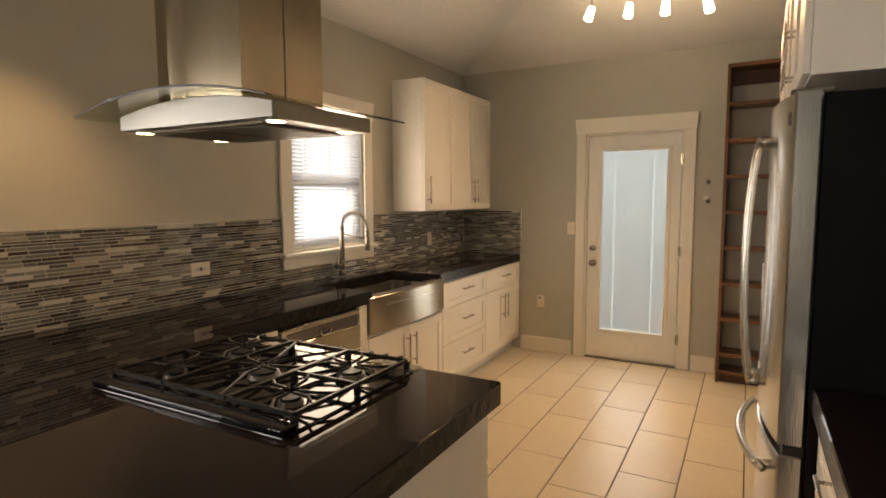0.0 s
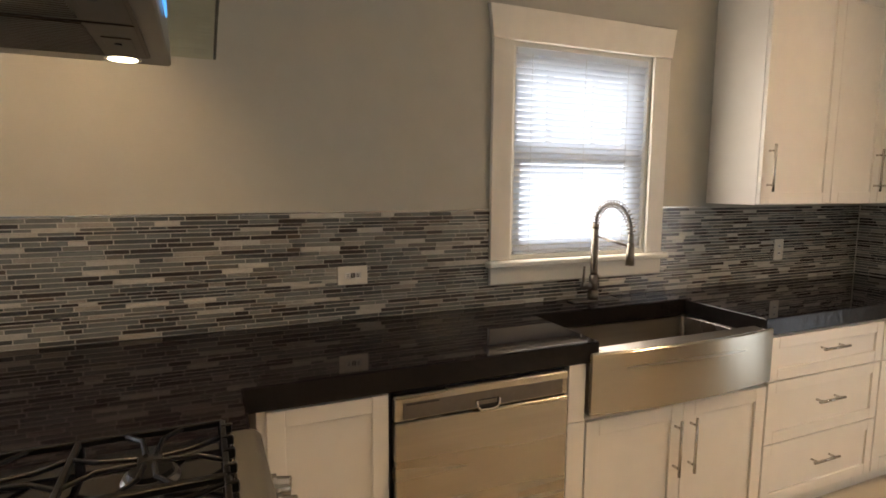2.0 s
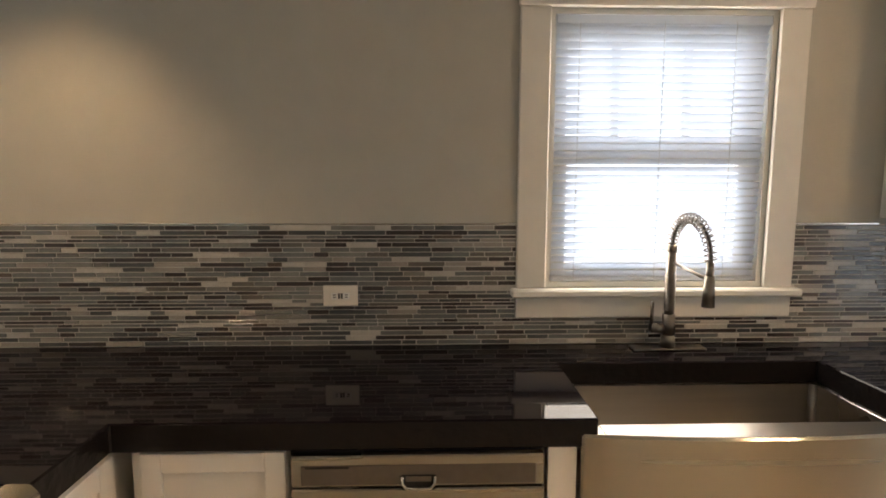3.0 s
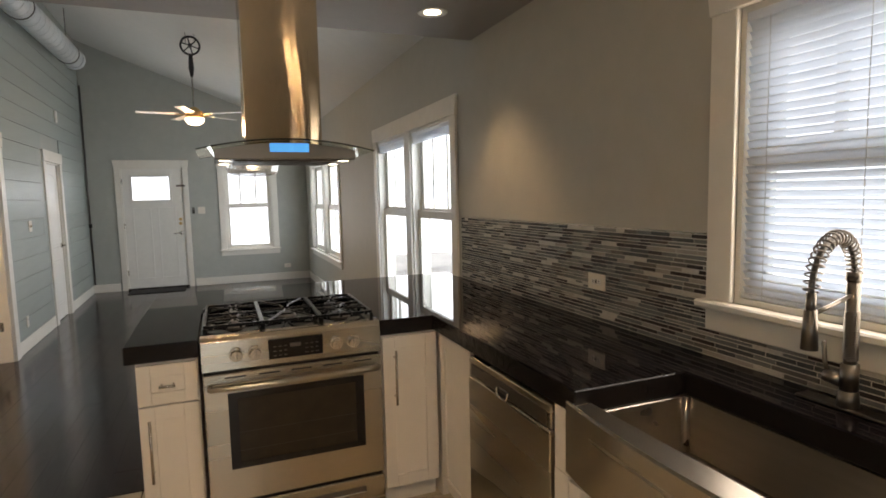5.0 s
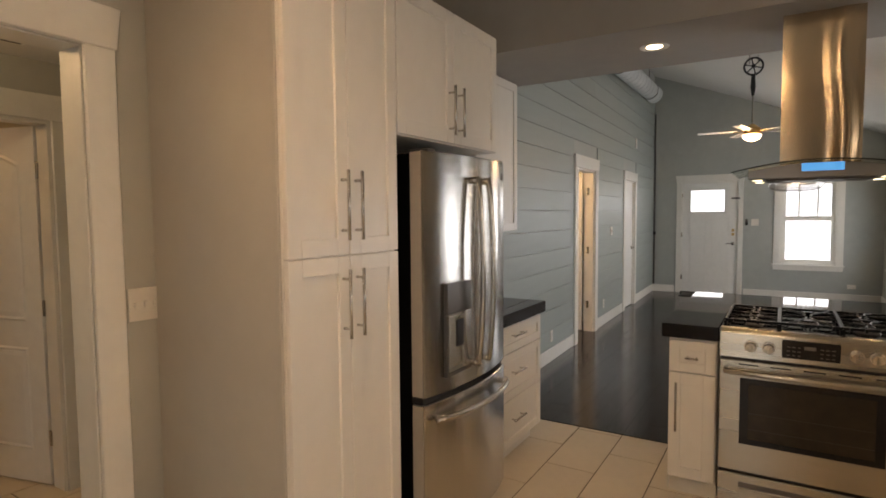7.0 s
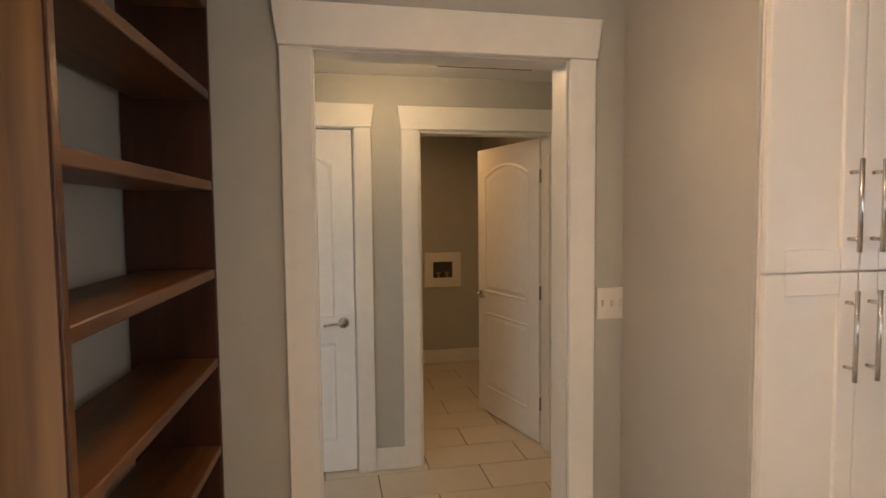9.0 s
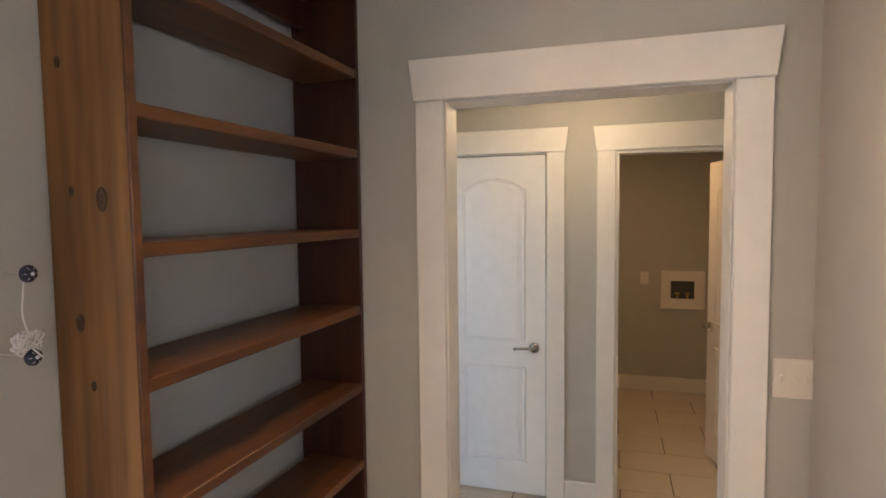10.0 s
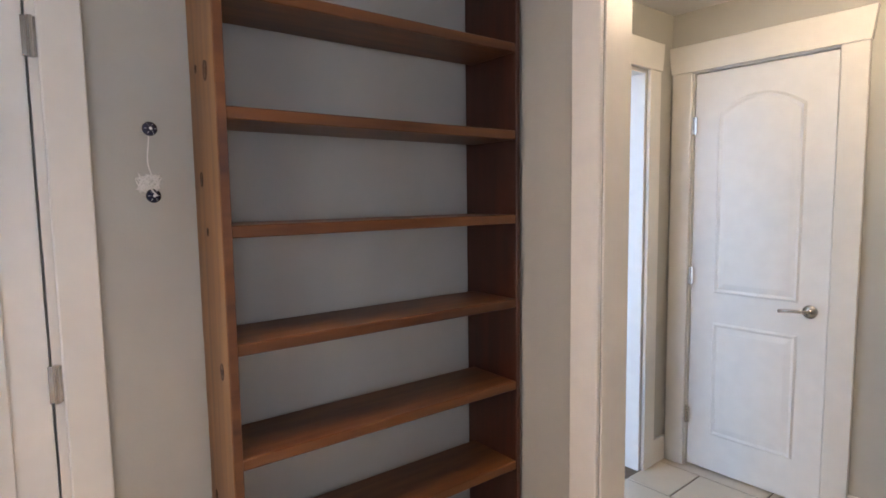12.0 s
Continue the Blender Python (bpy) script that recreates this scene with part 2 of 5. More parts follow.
next(k for k in CLEAR.node_tree.nodes if k.bl_idname == "ShaderNodeMath" and k.operation == "MULTIPLY_ADD").inputs[2].default_value = 0.3
GLOW = emitting("lamp_glow", (1.0, 0.86, 0.62), 8)
FANGLOW = emitting("fan_lamp_glow", (1.0, 0.84, 0.62), 5)
SCREEN = emitting("blue_display", (0.06, 0.36, 0.85), 0.9)
CANOPY = material("satin_canopy_steel", (0.25, 0.235, 0.215), 0.32, 1.0, vary=0.04, scale=20, bump=0.03, bump_scale=200, stretch=(0.05, 1, 1))
FILTER = material("hood_filter_steel", (0.12, 0.098, 0.075), 0.42, 0.9, vary=0.06, scale=20)
PORCELAIN = material("porcelain_knob", (0.72, 0.72, 0.74), 0.15, vary=0.05, scale=40)
NAVY = material("navy_glaze", (0.015, 0.016, 0.035), 0.15, vary=0.2, scale=60)
CORD = material("white_cord", (0.72, 0.70, 0.66), 0.8, vary=0.05, scale=60)
RUBBER = material("black_mat", (0.02, 0.018, 0.017), 0.7, vary=0.2, scale=40, bump=0.4, bump_scale=120)
BRASS = material("brass", (0.62, 0.42, 0.18), 0.3, 1.0, vary=0.05, scale=30)
GROUND = material("yard_ground", (0.50, 0.485, 0.45), 0.9, vary=0.2, scale=3, bump=0.4, bump_scale=8)
HAZE = emitting("bright_outdoors", (0.88, 0.93, 1.0), 1.45)
YARD = emitting("bright_yard", (0.72, 0.88, 0.96), 1.15)


# ---- building helpers ----
ORIGIN = {}
PLAIN = Matrix.Identity(4)


def mesh_of(bm, name, mat, smooth=False):
    bmesh.ops.recalc_face_normals(bm, faces=bm.faces)
    me = bpy.data.meshes.new(name)
    for f in bm.faces:
        f.smooth = smooth
    bm.to_mesh(me)
    bm.free()
    me.materials.append(mat)
    return me


def thing(name, at, label="", category="", group="", kind=""):
    ob = new(name)
    ob.empty_display_size = 0.1
    ob.location = at
    ORIGIN[ob] = Vector(at)
    return tagged(ob, label, category, group, kind)


def part(name, bm, mat, parent=None, label="", smooth=False):
    """Links a bmesh, built in the room's own coordinates, as one mesh under a thing or a part."""
    base = ORIGIN[parent] if parent else Vector()
    bm.transform(Matrix.Translation(-base))
    ob = new(name, mesh_of(bm, name, mat, smooth))
    ob.parent = parent
    ORIGIN[ob] = base
    return tagged(ob, label)


def piece(name, me, parent, where, turn=None):
    ob = new(name, me)
    ob.parent = parent
    ob.location = Vector(where) - ORIGIN[parent]
    if turn:
        ob.rotation_euler = turn
    return ob


def solid(name, bm, mat, label="", category="", group="", kind="", smooth=False, at=None):
    at = Vector(at) if at else Vector()
    bm.transform(Matrix.Translation(-at))
    ob = new(name, mesh_of(bm, name, mat, smooth))
    ob.location = at
    ORIGIN[ob] = at
    return tagged(ob, label, category, group, kind)


def box(x0, x1, y0, y1, z0, z1, bevel=0.0, m=PLAIN, bm=None, seg=1):
    """A box between two corners, its edges rounded, added to bm."""
    own = bmesh.new()
    bmesh.ops.create_cube(own, size=1)
    bmesh.ops.transform(own, matrix=Matrix.Translation(((x0 + x1) / 2, (y0 + y1) / 2, (z0 + z1) / 2)) @ Matrix.Diagonal((abs(x1 - x0), abs(y1 - y0), abs(z1 - z0), 1)), verts=own.verts)
    if bevel:
        bmesh.ops.bevel(own, geom=own.edges[:], offset=bevel, segments=seg, affect="EDGES", profile=0.6)
    own.transform(m)
    if bm is None:
        return own
    return merge(bm, own)


def merge(bm, own):
    me = bpy.data.meshes.new("tmp")
    own.to_mesh(me)
    own.free()
    bm.from_mesh(me)
    bpy.data.meshes.remove(me)
    return bm


def rod(a, b, r, seg=12, r2=None, bm=None):
    a, b = Vector(a), Vector(b)
    own = bmesh.new()
    bmesh.ops.create_cone(own, cap_ends=True, segments=seg, radius1=r, radius2=r if r2 is None else r2, depth=(b - a).length)
    own.transform(Matrix.Translation((a + b) / 2) @ (b - a).to_track_quat("Z", "Y").to_matrix().to_4x4())
    return merge(bm, own) if bm else own


def tube(points, r, seg=8, bm=None, closed_ends=True):
    """A round bar along a line of points."""
    bm = bm or bmesh.new()
    pts = [Vector(p) for p in points]
    rings = []
    up = Vector((0.31, 0.17, 0.93))
    for i, p in enumerate(pts):
        d = (pts[min(i + 1, len(pts) - 1)] - pts[max(i - 1, 0)]).normalized()
        side = d.cross(up)
        side = side.normalized() if side.length > 1e-4 else Vector((1, 0, 0))
        over = side.cross(d).normalized()
        up = over
        rings.append([bm.verts.new(p + r * (math.cos(2 * math.pi * k / seg) * side + math.sin(2 * math.pi * k / seg) * over)) for k in range(seg)])
    for a, b in zip(rings, rings[1:]):
        for k in range(seg):
            bm.faces.new((a[k], a[(k + 1) % seg], b[(k + 1) % seg], b[k]))
    if closed_ends:
        bm.faces.new(rings[0])
        bm.faces.new(rings[-1])
    return bm


def prism(outline, m, depth, bevel=0.0):
    """A flat outline (u, v) made thick along w; m carries (u, w, v) into the room."""
    bm = bmesh.new()
    lo = [bm.verts.new((u, 0, v)) for u, v in outline]
    hi = [bm.verts.new((u, depth, v)) for u, v in outline]
    n = len(outline)
    bm.faces.new(lo)
    bm.faces.new(hi)
    for i in range(n):
        bm.faces.new((lo[i], lo[(i + 1) % n], hi[(i + 1) % n], hi[i]))
    if bevel:
        bmesh.ops.recalc_face_normals(bm, faces=bm.faces)
        bmesh.ops.bevel(bm, geom=bm.edges[:], offset=bevel, segments=1, affect="EDGES")
    bm.transform(m)
    return bm


def plane_of(origin, u, n):
    """The frame of a wall: u along it, n out of it into the room, z up. Local (u, w, v) with w out of the wall."""
    u, n = Vector(u), Vector(n)
    m = Matrix((( u.x, n.x, 0, origin[0]), (u.y, n.y, 0, origin[1]), (0, 0, 1, origin[2]), (0, 0, 0, 1)))
    return m


def wall(name, m, u0, u1, z0, z1, thick, mat, holes=(), label="", top=None):
    """A wall behind the plane w = 0 with openings (u0, u1, z0, z1) through it. top: height at u0 and u1 of a sloping head."""
    bm = bmesh.new()
    us = sorted({u0, u1, *[h[0] for h in holes], *[h[1] for h in holes]})
    zs = sorted({z0, z1, *[h[2] for h in holes], *[h[3] for h in holes]})
    us, zs = [u for u in us if u0 <= u <= u1], [z for z in zs if z0 <= z <= z1]
    for a, b in zip(us, us[1:]):
        col = []
        for c, d in zip(zs, zs[1:]):
            solid_cell = not any(h[0] <= a and b <= h[1] and h[2] <= c and d <= h[3] for h in holes)
            if solid_cell and col and abs(col[-1][1] - c) < 1e-6:
                col[-1][1] = d
            elif solid_cell:
                col.append([c, d])
        for c, d in col:
            box(a, b, -thick, 0, c, d, bm=bm, m=m)
    if top:
        merge(bm, prism([(u0, z1), (u1, z1), (u1, top[1]), (u0, top[0])], m @ Matrix.Translation((0, -thick, 0)), thick))
    return solid(name, bm, mat, label, kind="structure")


def casing(parent, m, u0, u1, z0, z1, wide=0.10, head=0.135, sill=False, flare=0.022, thick=0.02):
    """Flat trim round an opening with a tall head board whose ends flare outwards."""
    for a, b in ((u0 - wide, u0), (u1, u1 + wide)):
        part("side_casing", box(a, b, 0.001, thick, z0, z1, 0.003, m), TRIM, parent)
    hb = prism([(u0 - wide - 0.004, z1), (u1 + wide + 0.004, z1), (u1 + wide + flare, z1 + head), (u0 - wide - flare, z1 + head)], m @ Matrix.Translation((0, 0.001, 0)), thick + 0.006, 0.003)
    part("head_casing", hb, TRIM, parent)
    if sill:
        part("window_sill", box(u0 - wide - 0.02, u1 + wide + 0.02, 0.001, 0.055, z0 - 0.028, z0 - 0.001, 0.006, m), TRIM, parent)
        part("apron", box(u0 - wide, u1 + wide, 0.001, thick, z0 - 0.105, z0 - 0.029, 0.003, m), TRIM, parent)


def jamb(parent, m, u0, u1, z0, z1, depth, floor_too=False, t=0.018):
    part("jamb", box(u0 - 0.001, u0 + t, -depth, 0.0, z0, z1, 0.0, m), TRIM, parent)
    part("jamb", box(u1 - t, u1 + 0.001, -depth, 0.0, z0, z1, 0.0, m), TRIM, parent)
    part("head_jamb", box(u0 + t, u1 - t, -depth, 0.0, z1 - t, z1 + 0.001, 0.0, m), TRIM, parent)
    if floor_too:
        part("sill_jamb", box(u0 + t, u1 - t, -depth, 0.0, z0 - 0.001, z0 + t, 0.0, m), TRIM, parent)


def sash_window(name, m, u0, u1, z0, z1, meet, label, muntins=0, casing_too=True, depth=0.12):
    w = thing(name, m @ Vector((u0, 0, z0)), label, "window", kind="structure")
    if casing_too:
        casing(w, m, u0, u1, z0, z1, sill=True)
    jamb(w, m, u0, u1, z0, z1, depth, True)
    sashes(w, m, u0, u1, z0, z1, meet, muntins)
    return w


def sashes(w, m, u0, u1, z0, z1, meet, muntins=0):
    for nm, a, b, w0 in (("lower_sash", z0 + 0.018, meet + 0.02, -0.075), ("upper_sash", meet - 0.02, z1 - 0.018, -0.11)):
        bm = bmesh.new()
        s = 0.062
        box(u0 + 0.018, u0 + 0.018 + s, w0, w0 + 0.032, a, b, 0.003, m, bm)
        box(u1 - 0.018 - s, u1 - 0.018, w0, w0 + 0.032, a, b, 0.003, m, bm)
        box(u0 + 0.018 + s, u1 - 0.018 - s, w0, w0 + 0.032, a, a + s, 0.003, m, bm)
        box(u0 + 0.018 + s, u1 - 0.018 - s, w0, w0 + 0.032, b - s, b, 0.003, m, bm)
        if nm == "upper_sash":
            for k in range(muntins):
                c = u0 + (u1 - u0) * (k + 1) / (muntins + 1)
                box(c - 0.014, c + 0.014, w0 + 0.004, w0 + 0.028, a + s, b - s, 0.002, m, bm)
        sash = part(nm, bm, TRIM, w)
        pane = part("pane", box(u0 + 0.02 + s, u1 - 0.02 - s, w0 + 0.014, w0 + 0.018, a + s, b - s, 0, m), PANE, sash)
        pane.visible_shadow = False


def bar_handle(parent, m, u, v, length, upright=True, out=0.0, r=0.006):
    bm = bmesh.new()
    half = length / 2
    tip = (lambda s, w: m @ Vector((u, out + w, v + s))) if upright else (lambda s, w: m @ Vector((u + s, out + w, v)))
    rod(tip(-half, 0.032), tip(half, 0.032), r, bm=bm)
    for s in (-half * 0.72, half * 0.72):
        rod(tip(s, 0.0), tip(s, 0.032), r * 0.85, 8, bm=bm)
    return part("handle", bm, CHROME, parent, "satin nickel bar handle", smooth=True)


def shaker(parent, name, m, u0, u1, z0, z1, rail=0.058, w0=0.001, thick=0.02):
    """A framed door or drawer front with a sunk panel."""
    door = part(name, box(u0 + rail - 0.004, u1 - rail + 0.004, w0, w0 + thick - 0.009, z0 + rail - 0.004, z1 - rail + 0.004, 0, m), CABINET, parent)
    part("stile", box(u0, u0 + rail, w0, w0 + thick, z0, z1, 0.002, m), CABINET, door)
    part("stile", box(u1 - rail, u1, w0, w0 + thick, z0, z1, 0.002, m), CABINET, door)
    part("rail", box(u0 + rail, u1 - rail, w0, w0 + thick, z0, z0 + rail, 0.002, m), CABINET, door)
    part("rail", box(u0 + rail, u1 - rail, w0, w0 + thick, z1 - rail, z1, 0.002, m), CABINET, door)
    return door


def outlet(m, u, v, label, n_gang=1, switch=False, wide=False):
    w, h = ((0.046 * n_gang + 0.026) if n_gang < 3 else 0.112, 0.118)
    if wide:
        w, h = h, w
    ob = thing("light_switch" if switch else "wall_outlet", m @ Vector((u, 0, v)), label, "switch" if switch else "outlet")
    part("cover_plate", box(u - w / 2, u + w / 2, 0.001, 0.007, v - h / 2, v + h / 2, 0.002, m), PLASTIC, ob)
    for k in range(n_gang):
        c = u + (k - (n_gang - 1) / 2) * (0.046 if n_gang < 3 else 0.035)
        if switch:
            part("toggle", box(c - 0.005, c + 0.005, 0.007, 0.018, v - 0.011, v + 0.012, 0.002, m), PLASTIC, ob)
        else:
            for s in (-0.02, 0.02):
                a, b = (c + s, v) if wide else (c, v + s)
                part("socket", box(a - 0.012, a + 0.012, 0.007, 0.009, b - 0.012, b + 0.012, 0.003, m), WHITEPLASTIC, ob)
                for d in (-0.004, 0.004):
                    q = (a, b + d) if wide else (a + d, b)
                    part("slot", box(q[0] - 0.005 if wide else q[0] - 0.0016, q[0] + 0.005 if wide else q[0] + 0.0016, 0.009, 0.0095, q[1] - 0.0016 if wide else q[1] - 0.005, q[1] + 0.0016 if wide else q[1] + 0.005, 0, m), BLACK, ob)
    return ob


# ---- large structure ----
XW, XE, XL, YN, YS = -2.87, 0.495, 0.56, 5.29, -6.60
KC, SOFF, HC = 2.70, 2.485, 2.35
VAULT0, VAULT, KSLOPE = 2.73, 0.39, 0.34
west = plane_of((XW, 0, 0), (0, 1, 0), (1, 0, 0))
north = plane_of((0, YN, 0), (1, 0, 0), (0, -1, 0))
south = plane_of((0, YS, 0), (1, 0, 0), (0, 1, 0))
SKEW = 0.025
xl = lambda y: 0.535 - SKEW * y
east_l = plane_of((xl(0), 0, 0), Vector((-SKEW, 1, 0)).normalized(), Vector((-1, -SKEW, 0)).normalized())
east_k = plane_of((XE, 0, 0), (0, 1, 0), (-1, 0, 0))
hall_e = plane_of((1.90, 0, 0), (0, 1, 0), (-1, 0, 0))
hall_n = plane_of((0, 5.27, 0), (1, 0, 0), (0, -1, 0))

KWIN = (2.835, 3.598, 1.137, 2.065)
BIGS = [(-0.415, 0.488, 0.56, 2.055), (-1.485, -0.550, 0.56, 2.055)]
FARS = [(-4.66, -3.56, 0.62, 2.05), (-5.92, -4.80, 0.62, 2.05)]
SWIN = (-2.235, -1.425, 0.61, 2.06)
BDOOR = (-1.618, -0.792, 0.0, 2.05)
FDOOR = (-0.765, 0.185, 0.0, 2.075)
IDOOR = (-2.28, -1.52, 0.0, 2.05)
D2 = (-4.77, -4.03, 0.0, 2.03)
EDOOR = (3.822, 4.716, 0.0, 2.087)
H1 = (4.523, 5.156, 0.0, 2.046)
H2 = (3.305, 4.147, 0.0, 2.040)

wall("wall_west", west, YS - 0.16, YN + 0.16, 0, 2.95, 0.16, PAINT, [KWIN, *BIGS, *FARS], "grey-green painted wall with windows")
wall("wall_north", north, XW, XE + 0.13, 0, 2.9, 0.14, PAINT, [BDOOR], "grey-green painted kitchen end wall")
wall("wall_south", south, XW, 0.95, 0, 2.8, 0.16, BLUE, [SWIN, FDOOR], "blue-grey painted end wall with the front door", top=(2.95, 4.4))
wall("wall_east_living", east_l, YS - 0.1, 1.2, 0, 4.3, 0.12, BLUE, [IDOOR, D2], "blue-grey wall behind painted boards")
solid("wall_east_cabinets", box(XL, XL + 0.12, 1.2, 3.58, 0, 4.3), PAINT, "plain wall behind the refrigerator and cabinets", kind="structure")
wall("wall_east_kitchen", east_k, 3.58, YN, 0, 3.6, 0.13, PAINT, [EDOOR], "grey-green wall with a cased opening")
wall("wall_hall_east", hall_e, 2.2, 5.4, 0, 2.5, 0.12, PAINT, [H1, H2], "grey-green hall wall with two doors")
wall("wall_hall_north", hall_n, 0.60, 4.5, 0, 2.5, 0.12, PAINT, [(0.86, 1.66, 0, 2.05)], "grey-green wall at the end of the hall")
solid("wall_hall_south", box(0.68, 4.5, 2.1, 2.2, 0, 2.5), PAINT, "plain grey-green wall closing the hall", kind="structure")
solid("wall_laundry_back", box(4.21, 4.33, 2.2, 5.27, 0, 2.5), PAINT, "grey-green laundry room back wall", kind="structure")
solid("wall_laundry_side", box(2.02, 4.21, 3.00, 3.10, 0, 2.5), PAINT, "grey-green laundry room side wall", kind="structure")
solid("wall_laundry_far_side", box(2.02, 4.21, 4.95, 5.05, 0, 2.5), PAINT, "grey-green laundry room side wall", kind="structure")
solid("wall_room_beyond", box(0.72, 2.2, 6.6, 6.7, 0, 2.5), PAINT, "plain wall of the room past the hall", kind="structure")
solid("wall_bedroom_back", box(3.0, 3.1, -5.2, 0.6, 0, 2.6), PAINT, "plain wall of the room behind the boarded wall", kind="structure")
solid("wall_bedroom_side", box(0.66, 3.0, -3.0, -2.9, 0, 2.6), PAINT, "plain side wall of the room", kind="structure")
solid("wall_bedroom_other_side", box(0.60, 3.0, 0.5, 0.6, 0, 2.6), PAINT, "plain side wall of the room", kind="structure")
solid("wall_wing", box(-0.160, XE - 0.001, 3.591, 3.603, 0, 2.43, 0.002), PANEL, "end panel beside tall cabinet, its white toned down for shade", kind="structure")

HIP = 0.42
kz = lambda x, y: KC + min(KSLOPE * (x - XW), HIP * (YN - y))
hip_y = lambda x: YN - KSLOPE * (x - XW) / HIP


def sloped(corners, thick=0.1):
    bm = bmesh.new()
    lo = [bm.verts.new((x, y, kz(x, y))) for x, y in corners]
    hi = [bm.verts.new((x, y, kz(x, y) + thick)) for x, y in corners]
    bm.faces.new(lo)
    bm.faces.new(hi)
    for i in range(len(lo)):
        bm.faces.new((lo[i], lo[i - 1], hi[i - 1], hi[i]))
    return bm


bm = sloped([(XW, 1.6), (XL + 0.1, 1.6), (XL + 0.1, hip_y(XL + 0.1)), (XW, YN)])
merge(bm, sloped([(XW, YN), (XL + 0.1, hip_y(XL + 0.1)), (XL + 0.1, YN)]))
solid("ceiling_kitchen", bm, CEILING, "hipped sloping off-white kitchen ceiling", kind="structure")
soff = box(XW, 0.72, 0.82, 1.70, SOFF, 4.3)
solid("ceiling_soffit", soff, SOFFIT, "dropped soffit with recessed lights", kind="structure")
vault = prism([(XW - 0.2, VAULT0 - 0.2 * VAULT), (0.95, VAULT0 + VAULT * (0.95 - XW)), (0.95, VAULT0 + VAULT * (0.95 - XW) + 0.1), (XW - 0.2, VAULT0 + 0.1 - 0.2 * VAULT)], plane_of((0, YS - 0.2, 0), (1, 0, 0), (0, 1, 0)), 7.0 + 0.38)
solid("ceiling_vault", vault, CEILING, "sloping off-white living room ceiling", kind="structure")
solid("ceiling_hall", box(0.60, 4.42, 2.1, 6.7, HC, HC + 0.1), CEILING, "flat off-white hall ceiling", kind="structure")
solid("ceiling_bedroom", box(0.66, 3.1, -3.0, 0.6, 2.45, 2.55), CEILING, "flat ceiling of the side room", kind="structure")

floor_k = solid("floor_kitchen", box(XW, XL, 0.965, YN + 0.1, -0.1, -0.004), GROUT, "cream ceramic tile floor in running bond", kind="structure")
floor_h = solid("floor_hall", box(XL, 4.4, 2.1, 6.7, -0.1, -0.004), GROUT, "cream ceramic tile floor of the hall", kind="structure")
floor_l = solid("floor_living", box(XW, 0.72, YS, 0.965, -0.1, -0.003), DARKWOOD, "glossy near-black wooden board floor", kind="structure")
solid("floor_bedroom", box(0.72, 3.1, -5.2, 0.6, -0.1, -0.002), DARKWOOD, "dark wooden floor of the side room", kind="structure")


def baseboard(m, u0, u1, label="white painted baseboard", h=0.135):
    bm = box(u0, u1, 0.001, 0.016, 0.0, h, 0.003, m)
    return solid("baseboard", bm, TRIM, label, kind="structure")


baseboard(north, -2.23, BDOOR[0] - 0.102)
baseboard(north, BDOOR[1] + 0.102, -0.50)
baseboard(south, XW + 0.02, FDOOR[0] - 0.11)
baseboard(south, FDOOR[1] + 0.11, xl(YS) - 0.002)
baseboard(west, YS, 0.60)
baseboard(east_l, IDOOR[1] + 0.11, 1.20)
baseboard(east_l, D2[1] + 0.11, IDOOR[0] - 0.13)
baseboard(east_l, YS + 0.02, D2[0] - 0.11)
baseboard(hall_e, H2[1] + 0.1, H1[0] - 0.1)
baseboard(hall_e, 2.3, H2[0] - 0.1)
baseboard(hall_n, 1.76, 1.88)
baseboard(east_k, 3.605, EDOOR[0] - 0.102)
solid("baseboard", box(4.194, 4.208, 3.11, 4.94, 0, 0.135, 0.003), TRIM, "cream painted laundry baseboard", kind="structure")

# windows
sash_window("window_1", west, *KWIN, 1.60, "white sash window over the sink", muntins=2)


def double_window(name, lites, label, muntins=0):
    w = thing(name, west @ Vector((lites[0][0], 0, lites[0][2])), label, "window", kind="structure")
    u0, u1 = min(l[0] for l in lites), max(l[1] for l in lites)
    z0, z1 = lites[0][2], lites[0][3]
    casing(w, west, u0, u1, z0, z1, wide=0.10, head=0.135, sill=True)
    a, b = sorted(l for l in lites)[0][1], sorted(l for l in lites)[1][0]
    part("mullion", box(a, b, 0.001, 0.02, z0, z1, 0.003, west), TRIM, w)
    for l in lites:
        jamb(w, west, *l, 0.13, True)
        sashes(w, west, *l, 1.36, muntins)
    return w


double_window("window_2", BIGS, "pair of tall white sash windows", 2)
double_window("window_3", FARS, "pair of white sash windows at the far end")
sash_window("window_4", south, *SWIN, 1.40, "white sash window beside the front door", muntins=2)
for l in BIGS:
    rb = thing("roller_blind", west @ Vector((l[0], 0, l[3])), "white blind drawn up at window head", "blind", "raised blinds")
    part("headrail", box(l[0] + 0.02, l[1] - 0.02, -0.04, -0.004, l[3] - 0.055, l[3] - 0.02, 0.004, west), SLAT, rb)
    for k in range(5):
        part("slat", box(l[0] + 0.025, l[1] - 0.025, -0.036, -0.006, l[3] - 0.066 - 0.011 * k, l[3] - 0.058 - 0.011 * k, 0.002, west), SLAT, rb)


